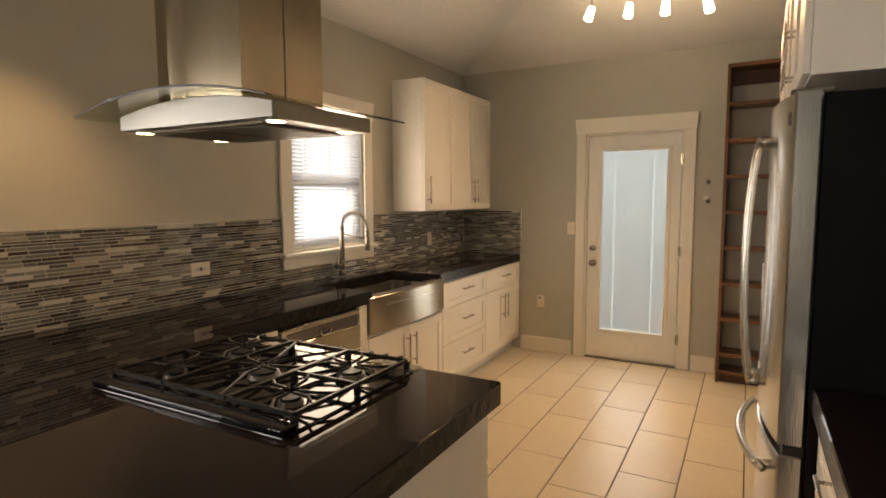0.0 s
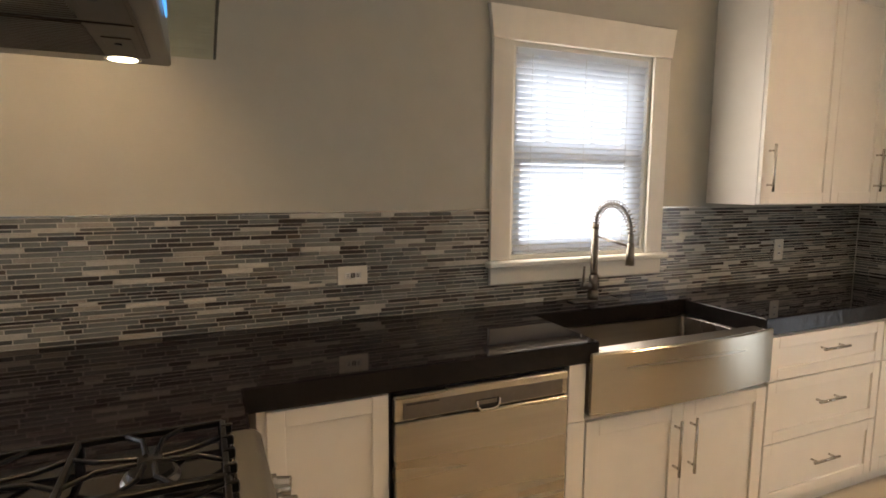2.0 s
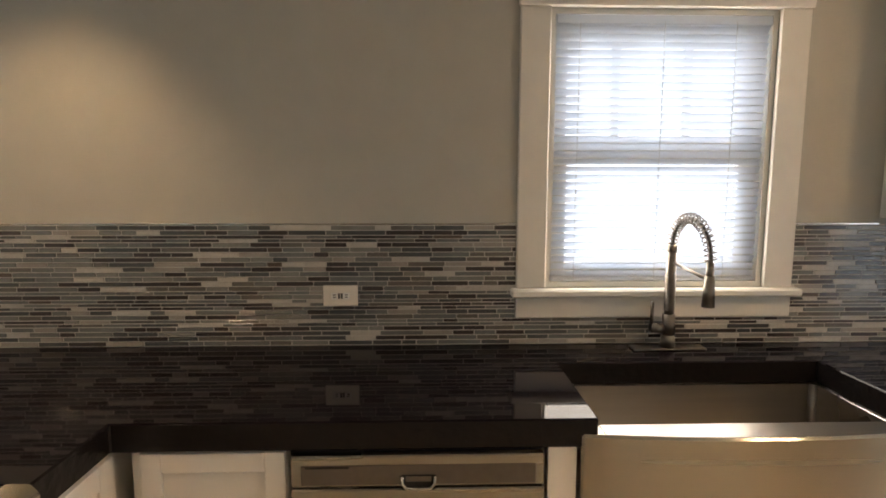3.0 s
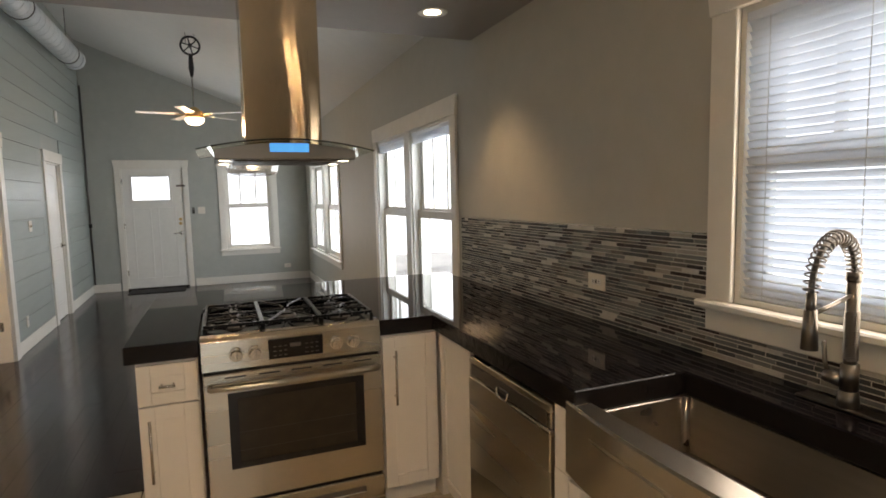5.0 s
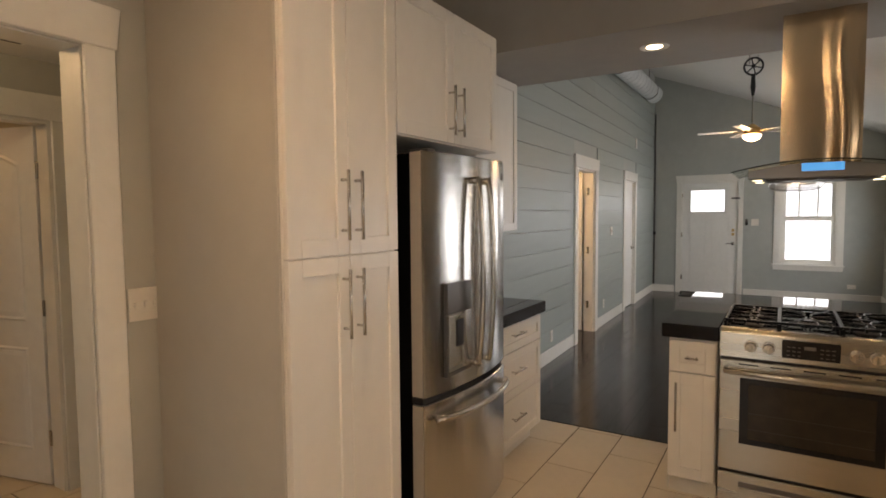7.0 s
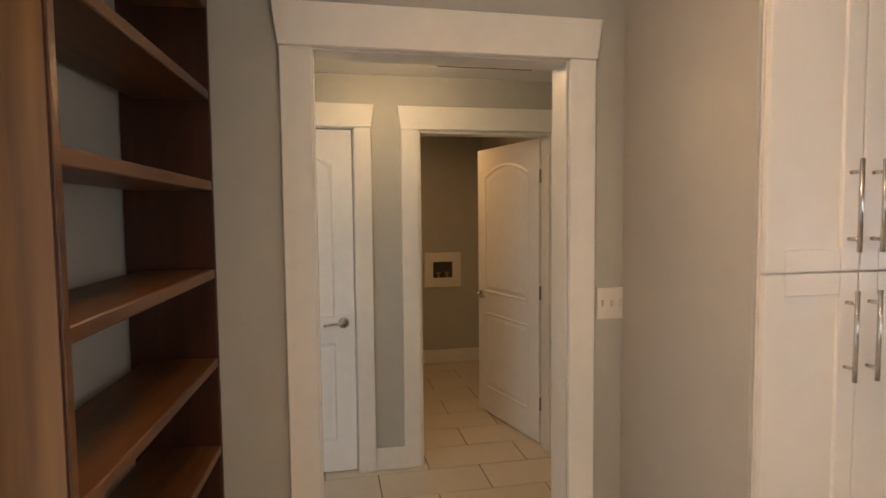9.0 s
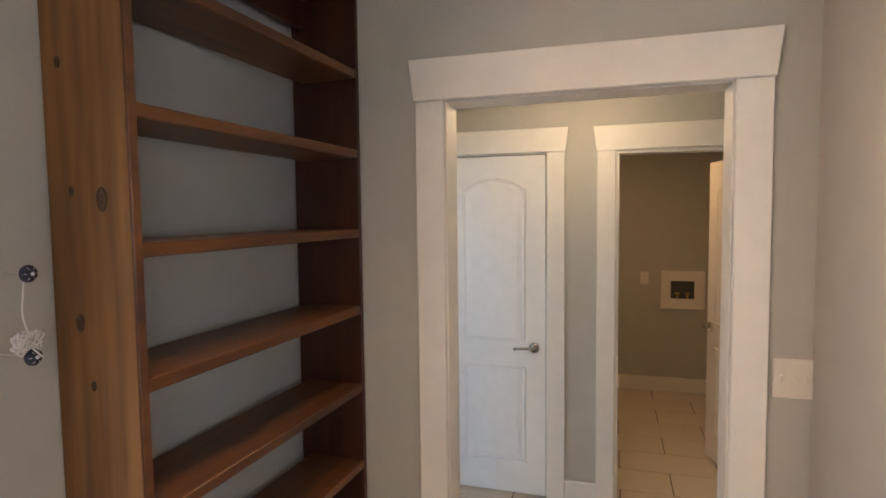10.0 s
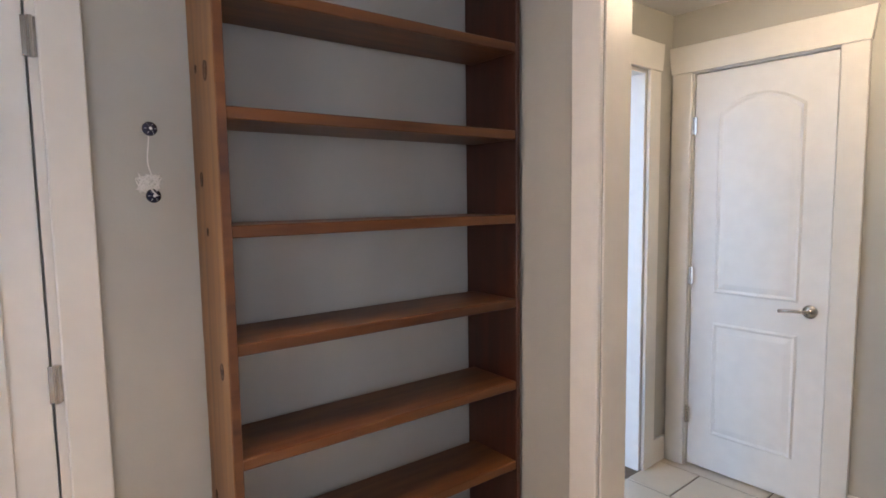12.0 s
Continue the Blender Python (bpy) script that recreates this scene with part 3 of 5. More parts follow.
def lever(parent, m, u, v, w0, toward):
    bm = bmesh.new()
    rod(m @ Vector((u, w0, v)), m @ Vector((u, w0 + 0.012, v)), 0.03, 20, bm=bm)
    rod(m @ Vector((u, w0 + 0.01, v)), m @ Vector((u, w0 + 0.05, v)), 0.011, 12, bm=bm)
    tube([m @ Vector((u, w0 + 0.05, v)), m @ Vector((u + 0.03 * toward, w0 + 0.052, v + 0.003)), m @ Vector((u + 0.075 * toward, w0 + 0.05, v)), m @ Vector((u + 0.115 * toward, w0 + 0.046, v - 0.006))], 0.0085, 10, bm)
    return part("door_handle", bm, CHROME, parent, "satin nickel lever handle", smooth=True)


def arch(u0, u1, z0, z1, rise, n=14):
    pts = [(u0, z0), (u1, z0)]
    for k in range(n + 1):
        a = k / n
        pts.append((u1 + (u0 - u1) * a, z1 + rise * (1 - (2 * a - 1) ** 2)))
    return pts


def panel_slab(parent, m, u0, u1, z0, z1, w0, thick=0.035):
    """A moulded two-panel door leaf with an arched upper panel."""
    slab = part("door_leaf", box(u0, u1, w0 - thick, w0, z0, z1, 0.002, m), DOORPAINT, parent)
    side = 0.115
    for nm, a, b, rise in (("upper_panel", z0 + 0.93, z1 - 0.20, 0.075), ("lower_panel", z0 + 0.19, z0 + 0.78, 0.0)):
        out = arch(u0 + side, u1 - side, a, b, rise)
        c = Vector(((u0 + u1) / 2, (a + b) / 2))
        shrink = lambda k: [(c.x + (p[0] - c.x) * (1 - k / (u1 - u0 - 2 * side) * 2), c.y + (p[1] - c.y) * (1 - k / (b - a) * 2)) for p in out]
        bm = bmesh.new()
        steps = [(shrink(0), 0.0008), (shrink(0.010), 0.007), (shrink(0.022), 0.0015), (shrink(0.05), 0.0055)]
        loops = [[bm.verts.new(m @ Vector((p[0], w0 + w, p[1]))) for p in loop] for loop, w in steps]
        for la, lb in zip(loops, loops[1:]):
            for i in range(len(la)):
                bm.faces.new((la[i], la[(i + 1) % len(la)], lb[(i + 1) % len(lb)], lb[i]))
        bm.faces.new(loops[-1])
        part(nm, bm, DOORPAINT, slab)
    return slab


def hinges(parent, m, u, heights, w=0.004):
    for v in heights:
        bm = rod(m @ Vector((u, w, v - 0.045)), m @ Vector((u, w, v + 0.045)), 0.007, 10)
        box(u - 0.016, u + 0.016, w - 0.003, w + 0.001, v - 0.043, v + 0.043, 0, m, bm)
        part("hinge", bm, CHROME, parent, "nickel butt hinge")


# back door with blinds sealed behind its glass
bd = thing("door_1", (BDOOR[0], YN, 0), "white glazed back door with blinds inside", "door", kind="structure")
casing(bd, north, *BDOOR, wide=0.085, head=0.135, flare=0.016)
jamb(bd, north, *BDOOR, 0.13)
bm = bmesh.new()
u0, u1, gu0, gu1, gz0, gz1 = BDOOR[0] + 0.022, BDOOR[1] - 0.024, -1.475, -0.922, 0.272, 1.893
for a, b, c, d in ((u0, gu0, 0.015, 2.03), (gu1, u1, 0.015, 2.03), (gu0, gu1, 0.015, gz0), (gu0, gu1, gz1, 2.03)):
    box(a, b, -0.055, -0.012, c, d, 0.0, north, bm)
leaf = part("door_leaf", bm, DOORPAINT, bd)
bm = bmesh.new()
for a, b, c, d in ((gu0 - 0.03, gu0 + 0.006, gz0 - 0.03, gz1 + 0.03), (gu1 - 0.006, gu1 + 0.03, gz0 - 0.03, gz1 + 0.03), (gu0 + 0.006, gu1 - 0.006, gz0 - 0.03, gz0 + 0.006), (gu0 + 0.006, gu1 - 0.006, gz1 - 0.006, gz1 + 0.03)):
    box(a, b, -0.012, -0.001, c, d, 0.003, north, bm)
part("glazing_bead", bm, DOORPAINT, leaf)
for w in (-0.016, -0.052):
    part("pane", box(gu0, gu1, w, w + 0.003, gz0, gz1, 0, north), PANE, leaf).visible_shadow = False
bm = bmesh.new()
for a, b in ((gu0 + 0.004, -1.367), (-1.363, -1.0375), (-1.0325, gu1 - 0.004)):
    box(a, b, -0.0065, 0.0065, -0.0004, 0.0004, 0, Matrix(), bm)
slat_me = mesh_of(bm, "slat", DOORSLAT)
for u in (-1.365, -1.035):
    part("ladder_cord", rod(north @ Vector((u, -0.0265, gz0 + 0.01)), north @ Vector((u, -0.0265, gz1 - 0.01)), 0.0009, 6), CORD, leaf)
for k in range(122):
    z = gz0 + 0.012 + k * 0.0132
    s = new("slat", slat_me)
    s.parent = leaf
    s.location = Vector((0, YN + 0.034, z)) - ORIGIN[bd]
    s.rotation_euler = (radians(64), 0, 0)
for v, r in ((1.021, 0.026), (0.885, 0.03)):
    bm = rod(north @ Vector((-1.54, -0.012, v)), north @ Vector((-1.54, 0.004, v)), r, 20)
    rod(north @ Vector((-1.54, 0.0, v)), north @ Vector((-1.54, 0.045, v)), r * 0.55, 16, r * 0.9, bm)
    part("door_knob" if v < 1 else "deadbolt", bm, CHROME, bd, "satin nickel round door hardware", smooth=True)
for a, b in ((BDOOR[0] + 0.018, BDOOR[0] + 0.035), (BDOOR[1] - 0.035, BDOOR[1] - 0.018)):
    part("door_stop", box(a, b, -0.075, -0.057, 0.015, 2.03, 0.002, north), TRIM, bd)
hinges(bd, north, BDOOR[1] - 0.012, (0.25, 1.02, 1.80))
part("threshold", box(BDOOR[0] + 0.02, BDOOR[1] - 0.02, -0.12, 0.02, 0.001, 0.014, 0.003, north), DARKSTEEL, bd)

# front door
fd = thing("door_2", (FDOOR[0], YS, 0), "white panelled front door with small window", "door", kind="structure")
casing(fd, south, *FDOOR, wide=0.085, head=0.135)
jamb(fd, south, *FDOOR, 0.13)
f0, f1 = FDOOR[0] + 0.02, FDOOR[1] - 0.02
bm = bmesh.new()
for a, b, c, d in ((f0, -0.553, 0.02, 2.055), (0.030, f1, 0.02, 2.055), (-0.553, 0.030, 0.02, 1.525), (-0.553, 0.030, 1.935, 2.055)):
    box(a, b, -0.05, -0.008, c, d, 0.0, south, bm)
leaf = part("door_leaf", bm, DOORPAINT, fd)
for a, b in ((f0 + 0.12, (f0 + f1) / 2 - 0.05), ((f0 + f1) / 2 + 0.05, f1 - 0.12)):
    bm = bmesh.new()
    for u, v, c, d in ((a, a + 0.02, 0.18, 1.40), (b - 0.02, b, 0.18, 1.40), (a + 0.02, b - 0.02, 0.18, 0.2), (a + 0.02, b - 0.02, 1.38, 1.40)):
        box(u, v, -0.008, -0.002, c, d, 0.002, south, bm)
    part("panel_moulding", bm, DOORPAINT, leaf)
bm = bmesh.new()
for a, b, c, d in ((-0.583, -0.543, 1.495, 1.965), (0.020, 0.060, 1.495, 1.965), (-0.543, 0.020, 1.495, 1.535), (-0.543, 0.020, 1.925, 1.965)):
    box(a, b, -0.008, 0.006, c, d, 0.003, south, bm)
part("window_frame", bm, DOORPAINT, leaf)
part("pane", box(-0.553, 0.030, -0.03, -0.026, 1.525, 1.935, 0, south), PANE, leaf).visible_shadow = False
lever(fd, south, FDOOR[0] + 0.075, 0.95, -0.008, 1)
for v in (1.12, 1.19):
    part("deadbolt", rod(south @ Vector((FDOOR[0] + 0.075, -0.008, v)), south @ Vector((FDOOR[0] + 0.075, 0.02, v)), 0.026, 18), BRASS, fd, "brass deadbolt")
part("security_latch", box(FDOOR[0] - 0.03, FDOOR[0] + 0.11, 0.02, 0.04, 1.755, 1.785, 0.004, south), DARKSTEEL, fd, "dark metal security latch")
hinges(fd, south, FDOOR[1] - 0.012, (0.3, 1.1, 1.85))
part("threshold", box(FDOOR[0], FDOOR[1], -0.1, 0.05, 0.001, 0.03, 0.004, south), RUBBER, fd)

# boarded wall: open doorway and closed door
idr = thing("door_3", (XL, IDOOR[1], 0), "white cased doorway with its door standing open", "door", kind="structure")
casing(idr, east_l, *IDOOR, wide=0.12, head=0.145, thick=0.03)
jamb(idr, east_l, *IDOOR, 0.12)
hinges(idr, plane_of((0, IDOOR[0] + 0.02, 0), (1, 0, 0), (0, 1, 0)), xl(-2.2) + 0.07, (0.35, 1.05, 1.80))
sl = plane_of((xl(-2.2) + 0.14, IDOOR[0] + 0.05, 0), (1, 0, 0), (0, 1, 0))
panel_slab(idr, sl, 0.0, 0.74, 0.012, 2.03, 0.0)
d2 = thing("door_4", (XL, D2[0], 0), "closed white door in the boarded wall", "door", kind="structure")
casing(d2, east_l, *D2, wide=0.105, head=0.14, thick=0.03)
jamb(d2, east_l, *D2, 0.12)
panel_slab(d2, east_l, D2[0] + 0.02, D2[1] - 0.02, 0.01, 2.03, -0.02)
lever(d2, east_l, D2[0] + 0.08, 0.95, -0.02, 1)
hinges(d2, east_l, D2[1] - 0.012, (0.3, 1.05, 1.8))

# opening to the hall and the hall's doors
ed = thing("door_5", (XE, EDOOR[0], 0), "white cased opening into the hall", "doorway", kind="structure")
casing(ed, east_k, *EDOOR, wide=0.10, head=0.14)
jamb(ed, east_k, *EDOOR, 0.13, t=0.006)
h1 = thing("door_6", (1.90, H1[0], 0), "closed white two-panel hall door with lever handle", "door", kind="structure")
casing(h1, hall_e, *H1, wide=0.10, head=0.135)
jamb(h1, hall_e, *H1, 0.11, t=0.006)
panel_slab(h1, hall_e, H1[0] + 0.011, H1[1] - 0.010, 0.010, 2.035, -0.012)
lever(h1, hall_e, H1[0] + 0.077, 0.907, -0.012, 1)
hinges(h1, hall_e, H1[1] - 0.008, (0.28, 1.02, 1.78))
h2 = thing("door_7", (1.90, H2[0], 0), "open white two-panel laundry door", "door", kind="structure")
casing(h2, hall_e, *H2, wide=0.10, head=0.135)
jamb(h2, hall_e, *H2, 0.12)
ang = math.atan2(0.20, 0.78)
sl = plane_of((2.03, H2[0] + 0.03, 0), (math.cos(ang), math.sin(ang), 0), (-math.sin(ang), math.cos(ang), 0))
panel_slab(h2, sl, 0.0, 0.80, 0.012, 2.022, 0.0)
lever(h2, sl, 0.74, 0.92, 0.0, -1)
hinges(h2, plane_of((2.02, H2[0] + 0.02, 0), (1, 0, 0), (0, 1, 0)), 0.0, (0.28, 1.02, 1.78))
h3 = thing("door_8", (1.66, 5.27, 0), "white cased doorway at the end of the hall", "doorway", kind="structure")
casing(h3, hall_n, 0.86, 1.66, 0.0, 2.05, wide=0.10, head=0.135)
jamb(h3, hall_n, 0.86, 1.66, 0.0, 2.05, 0.12)

# outside
solid("backdrop_west", box(-9.05, -9.0, -22, 14, -0.59, 9), HAZE, "white glare of the bright outdoors", kind="structure")
solid("backdrop_south", box(-14, 9, -15.05, -15.0, -0.59, 9), HAZE, "white glare of the bright outdoors", kind="structure")
solid("backdrop_north", box(-8, 7, 9.0, 9.05, -0.59, 7), YARD, "pale daylight behind the back door", kind="structure")
solid("ground", box(-400, 400, -400, 400, -0.65, -0.6), GROUND, "pale dry yard ground reaching the horizon", kind="structure")

# ---- kitchen: counters ----
def counter_slab(name, outline, z0, z1, label):
    lift = Matrix(((1, 0, 0, 0), (0, 0, 1, 0), (0, 1, 0, z0), (0, 0, 0, 1)))
    ob = None
    for side in (False, True):
        bm = prism(outline, lift, z1 - z0, 0.004)
        bm.normal_update()
        bmesh.ops.delete(bm, geom=[f for f in bm.faces if (abs(f.normal.z) < 0.35) != side], context="FACES")
        if side:
            part("chipped_edge", bm, EDGE, ob, "rough chipped black edge")
        else:
            ob = solid(name, bm, COUNTER, label, "countertop", at=(outline[0][0], outline[0][1], z0))
    return ob


CT, CB = 0.936, 0.863
XF = -2.245
counter_slab("countertop", [(XW + 0.002, 0.33), (-0.936, 0.33), (-0.936, 1.682), (-1.212, 1.682), (-1.212, 1.075), (-1.984, 1.075), (-1.984, 1.682), (XF, 1.682), (XF, 2.84), (-2.66, 2.84), (-2.66, 3.672), (XF, 3.672), (XF, 5.286), (XW + 0.002, 5.286)], CB, CT, "polished black countertop with a rough chipped edge")
counter_slab("countertop", [(-0.12, 1.25), (XL - 0.002, 1.25), (XL - 0.002, 2.066), (-0.12, 2.066)], CB, CT, "short polished black countertop beside the refrigerator")

wbase = plane_of((-2.272, 0, 0), (0, 1, 0), (1, 0, 0))
pbase = plane_of((0, 1.655, 0), (1, 0, 0), (0, 1, 0))


def cabinet(name, m, u0, u1, z0, z1, depth, label, group="", toe=True):
    c = thing(name, m @ Vector((u0, -depth, 0 if toe else z0)), label, "cabinet", group)
    part("body", box(u0, u1, -depth, 0, z0, z1, 0.0015, m), CABINET, c)
    if toe:
        part("toe_kick", box(u0, u1, -depth, -0.055, 0.0, z0 - 0.001, 0, m), TRIM, c)
    return c


def with_handle(door, m, u, v, length, upright=True):
    bar_handle(door, m, u, v, length, upright, out=0.021)


c = cabinet("base_cabinet", wbase, 1.715, 2.088, 0.105, CB - 0.001, 0.59, "white corner base cabinet with plain panel")
shaker(c, "filler_panel", wbase, 1.74, 2.085, 0.11, CB - 0.008, 0.05, thick=0.014)
c = cabinet("base_cabinet", wbase, 2.722, 3.715, 0.105, 0.655, 0.59, "white sink base cabinet with two framed doors", "kitchen base cabinets")
part("filler", box(2.722, 2.792, -0.59, 0.018, 0.656, CB - 0.001, 0.001, wbase), CABINET, c)
part("stile", box(2.722, 2.795, 0.001, 0.019, 0.105, 0.655, 0.001, wbase), CABINET, c)
for a, b, hu in ((2.80, 3.252, 3.215), (3.256, 3.71, 3.293)):
    d = shaker(c, "door", wbase, a, b, 0.112, 0.648)
    with_handle(d, wbase, hu, 0.485, 0.22)
c = cabinet("base_cabinet", wbase, 3.716, 4.486, 0.105, CB - 0.001, 0.59, "white base cabinet with three framed drawers", "kitchen base cabinets")
for a, b in ((0.112, 0.382), (0.388, 0.658), (0.664, 0.850)):
    d = shaker(c, "drawer_front", wbase, 3.72, 4.482, a, b, 0.05)
    with_handle(d, wbase, 4.10, (a + b) / 2 + 0.02, 0.17, False)
c = cabinet("base_cabinet", wbase, 4.488, 5.284, 0.105, CB - 0.001, 0.59, "white base cabinet with drawer over two doors", "kitchen base cabinets")
d = shaker(c, "drawer_front", wbase, 4.492, 5.278, 0.664, 0.850, 0.05)
with_handle(d, wbase, 4.885, 0.775, 0.17, False)
for a, b, hu in ((4.492, 4.883, 4.85), (4.887, 5.278, 4.92)):
    d = shaker(c, "door", wbase, a, b, 0.112, 0.658)
    with_handle(d, wbase, hu, 0.50, 0.22)

# wall cabinets
wup = plane_of((-2.587, 0, 0), (0, 1, 0), (1, 0, 0))
c = cabinet("wall_cabinet", wup, 4.002, 5.282, 1.376, 2.424, 0.281, "white wall cabinet with three tall framed doors", toe=False)
for a, b, hu in ((4.004, 4.515, 4.045), (4.519, 4.900, 4.865), (4.904, 5.280, 4.94)):
    d = shaker(c, "door", wup, a, b, 1.38, 2.42)
    with_handle(d, wup, hu, 1.55, 0.22)

# dishwasher
dw = thing("dishwasher", (-2.27, 2.405, 0), "stainless steel dishwasher under the countertop", "dishwasher")
part("body", box(2.095, 2.716, -0.55, -0.001, 0.1, CB - 0.004, 0, wbase), BLACK, dw)
door = part("door", box(2.10, 2.712, 0.0, 0.03, 0.12, 0.765, 0.004, wbase), STEEL, dw)
cp = part("control_panel", box(2.10, 2.712, 0.0, 0.026, 0.768, 0.848, 0.004, wbase), STEEL, dw)
part("panel_inset", box(2.125, 2.69, 0.026, 0.028, 0.775, 0.826, 0.001, wbase), DARKSTEEL, cp)
part("vent", box(2.135, 2.24, 0.028, 0.029, 0.818, 0.823, 0, wbase), BLACK, cp)
cup = [(2.365, 0.800), (2.365, 0.780), (2.375, 0.769), (2.435, 0.769), (2.447, 0.780), (2.447, 0.800)]
part("pocket", prism(cup, wbase @ Matrix.Translation((0, 0.0265, 0)), 0.005, 0.001), BLACK, dw)
part("handle", tube([wbase @ Vector(p) for p in ((2.366, 0.034, 0.800), (2.367, 0.036, 0.782), (2.377, 0.038, 0.771), (2.406, 0.039, 0.769), (2.435, 0.038, 0.771), (2.445, 0.036, 0.782), (2.446, 0.034, 0.800))], 0.0045, 8), CHROME, dw, "polished curved pocket handle", smooth=True)
part("grip_plate", box(2.375, 2.437, 0.0316, 0.034, 0.786, 0.800, 0.001, wbase), DARKSTEEL, dw)
part("kick_plate", box(2.10, 2.712, -0.05, -0.03, 0.01, 0.115, 0, wbase), BLACK, dw)

# apron sink
sk = thing("farmhouse_sink", (-2.25, 3.26, 0.66), "stainless steel apron-front sink with curved face", "sink")
ys0, ys1 = 2.80, 3.712
pts = [(ys0 + (ys1 - ys0) * k / 16, 0.004 + 0.032 * (1 - (2 * k / 16 - 1) ** 2) + 0.02) for k in range(17)]
face = [(y, w) for y, w in pts] + [(ys1, -0.03), (ys0, -0.03)]
lift = Matrix(((0, 0, 1, -2.262), (1, 0, 0, 0), (0, 1, 0, 0.672), (0, 0, 0, 1)))
part("apron", prism(face, lift, 0.226, 0.006), STEEL, sk, smooth=False)
rim = [(y, w - 0.006) for y, w in pts[1:-1]] + [(pts[-2][0], -0.028), (pts[1][0], -0.028)]
part("rim", prism(rim, lift @ Matrix.Translation((0, 0.2262, 0)), 0.0012), SINKSTEEL, sk)
for x0, x1, y0, y1 in ((-2.67, -2.30, ys0 + 0.006, 2.837), (-2.67, -2.30, 3.675, ys1 - 0.006), (-2.71, -2.671, ys0 + 0.006, ys1 - 0.006)):
    part("basin_wall", box(x0, x1, y0, y1, 0.67, 0.858, 0.004), SINKSTEEL, sk)
part("basin_floor", box(-2.67, -2.30, 2.838, 3.674, 0.664, 0.675, 0.0), SINKSTEEL, sk)
for x, y in ((-2.664, 2.842), (-2.664, 3.670)):
    part("cove", rod((x, y, 0.676), (x, y, 0.856), 0.014, 14), SINKSTEEL, sk, smooth=True)
bm = rod((-2.52, 3.26, 0.675), (-2.52, 3.26, 0.679), 0.045, 24)
part("drain", bm, CHROME, sk)

# spring faucet
fx, fy = -2.797, 3.246
fc = thing("kitchen_faucet", (fx, fy, CT), "tall satin nickel spring faucet with pull-down spray", "faucet")
part("deck_plate", box(fx - 0.026, fx + 0.028, fy - 0.125, fy + 0.125, CT + 0.0005, CT + 0.008, 0.003), FAUCET, fc)
bm = rod((fx, fy, CT + 0.006), (fx, fy, CT + 0.05), 0.027, 20, 0.022)
rod((fx, fy, CT + 0.05), (fx, fy, CT + 0.12), 0.021, 20, bm=bm)
rod((fx, fy, CT + 0.12), (fx, fy, CT + 0.345), 0.0155, 16, bm=bm)
rod((fx, fy, CT + 0.335), (fx, fy, CT + 0.357), 0.018, 16, bm=bm)
part("stem", bm, FAUCET, fc, smooth=True)
part("stem_coil", tube([(fx + 0.0165 * math.cos(k * 0.7), fy + 0.0165 * math.sin(k * 0.7), CT + 0.13 + 0.0005 * k) for k in range(260)], 0.0018, 5), FAUCET, fc, smooth=True)
bm = rod((fx, fy - 0.018, CT + 0.07), (fx, fy - 0.06, CT + 0.075), 0.018, 14)
tube([(fx, fy - 0.055, CT + 0.078), (fx + 0.005, fy - 0.06, CT + 0.11), (fx + 0.01, fy - 0.062, CT + 0.165)], 0.006, 8, bm)
part("lever", bm, FAUCET, fc, smooth=True)
dv = Vector((0.99, 0.145, 0)).normalized()
arc = []
for k in range(60):
    a = math.pi * k / 59
    arc.append(Vector((fx, fy, CT + 0.355)) + dv * (0.10 - 0.10 * math.cos(a)) + Vector((0, 0, 0.102 * math.sin(a) - 0.03 * (k / 59) ** 2)))
part("hose", tube(arc, 0.0075, 8), DARKSTEEL, fc, smooth=True)
coil = []
for k in range(59 * 14):
    i, fr = divmod(k / 14, 1)
    i = int(i)
    p = arc[i].lerp(arc[i + 1], fr)
    d = (arc[i + 1] - arc[i]).normalized()
    s1 = Vector((-dv.y, dv.x, 0))
    s2 = d.cross(s1)
    a = k / 14 * 2 * math.pi / 2.7
    coil.append(p + 0.0170 * (math.cos(a) * s1 + math.sin(a) * s2))
part("spring", tube(coil, 0.0025, 5), FAUCET, fc, smooth=True)
end = arc[-1]
bm = rod(end, end - Vector((0, 0, 0.05)), 0.011, 14)
rod(end - Vector((0, 0, 0.04)), end - Vector((0, 0, 0.135)), 0.014, 16, 0.019, bm)
part("spray_head", bm, FAUCET, fc, smooth=True)
bm = rod((fx, fy, CT + 0.30), Vector((end.x, end.y, end.z - 0.055)), 0.005, 10)
part("dock_arm", bm, FAUCET, fc, smooth=True)

# ---- range ----
RX0, RX1, RY = -1.979, -1.217, 1.70
rg = thing("gas_range", (-1.598, 1.38, 0), "stainless steel slide-in gas range with five burners", "range")
rng = plane_of((0, RY, 0), (1, 0, 0), (0, 1, 0))
part("body", box(RX0 + 0.004, RX1 - 0.004, 1.085, RY - 0.03, 0.035, 0.915, 0.002), DARKSTEEL, rg)
for x in (RX0 + 0.05, RX1 - 0.05):
    for y in (1.14, RY - 0.07):
        part("foot", rod((x, y, 0), (x, y, 0.036), 0.018, 12), BLACK, rg)
panel = prism([(RY - 0.03, 0.80), (RY + 0.012, 0.80), (RY + 0.004, 0.925), (RY - 0.012, 0.942), (RY - 0.06, 0.942), (RY - 0.06, 0.80)], Matrix(((0, 1, 0, RX0), (1, 0, 0, 0), (0, 0, 1, 0), (0, 0, 0, 1))), RX1 - RX0, 0.003)
pn = part("control_panel", panel, STEEL, rg)
slope = Matrix.Translation((0, RY + 0.009, 0.86)) @ Matrix.Rotation(radians(-3.5), 4, "X")
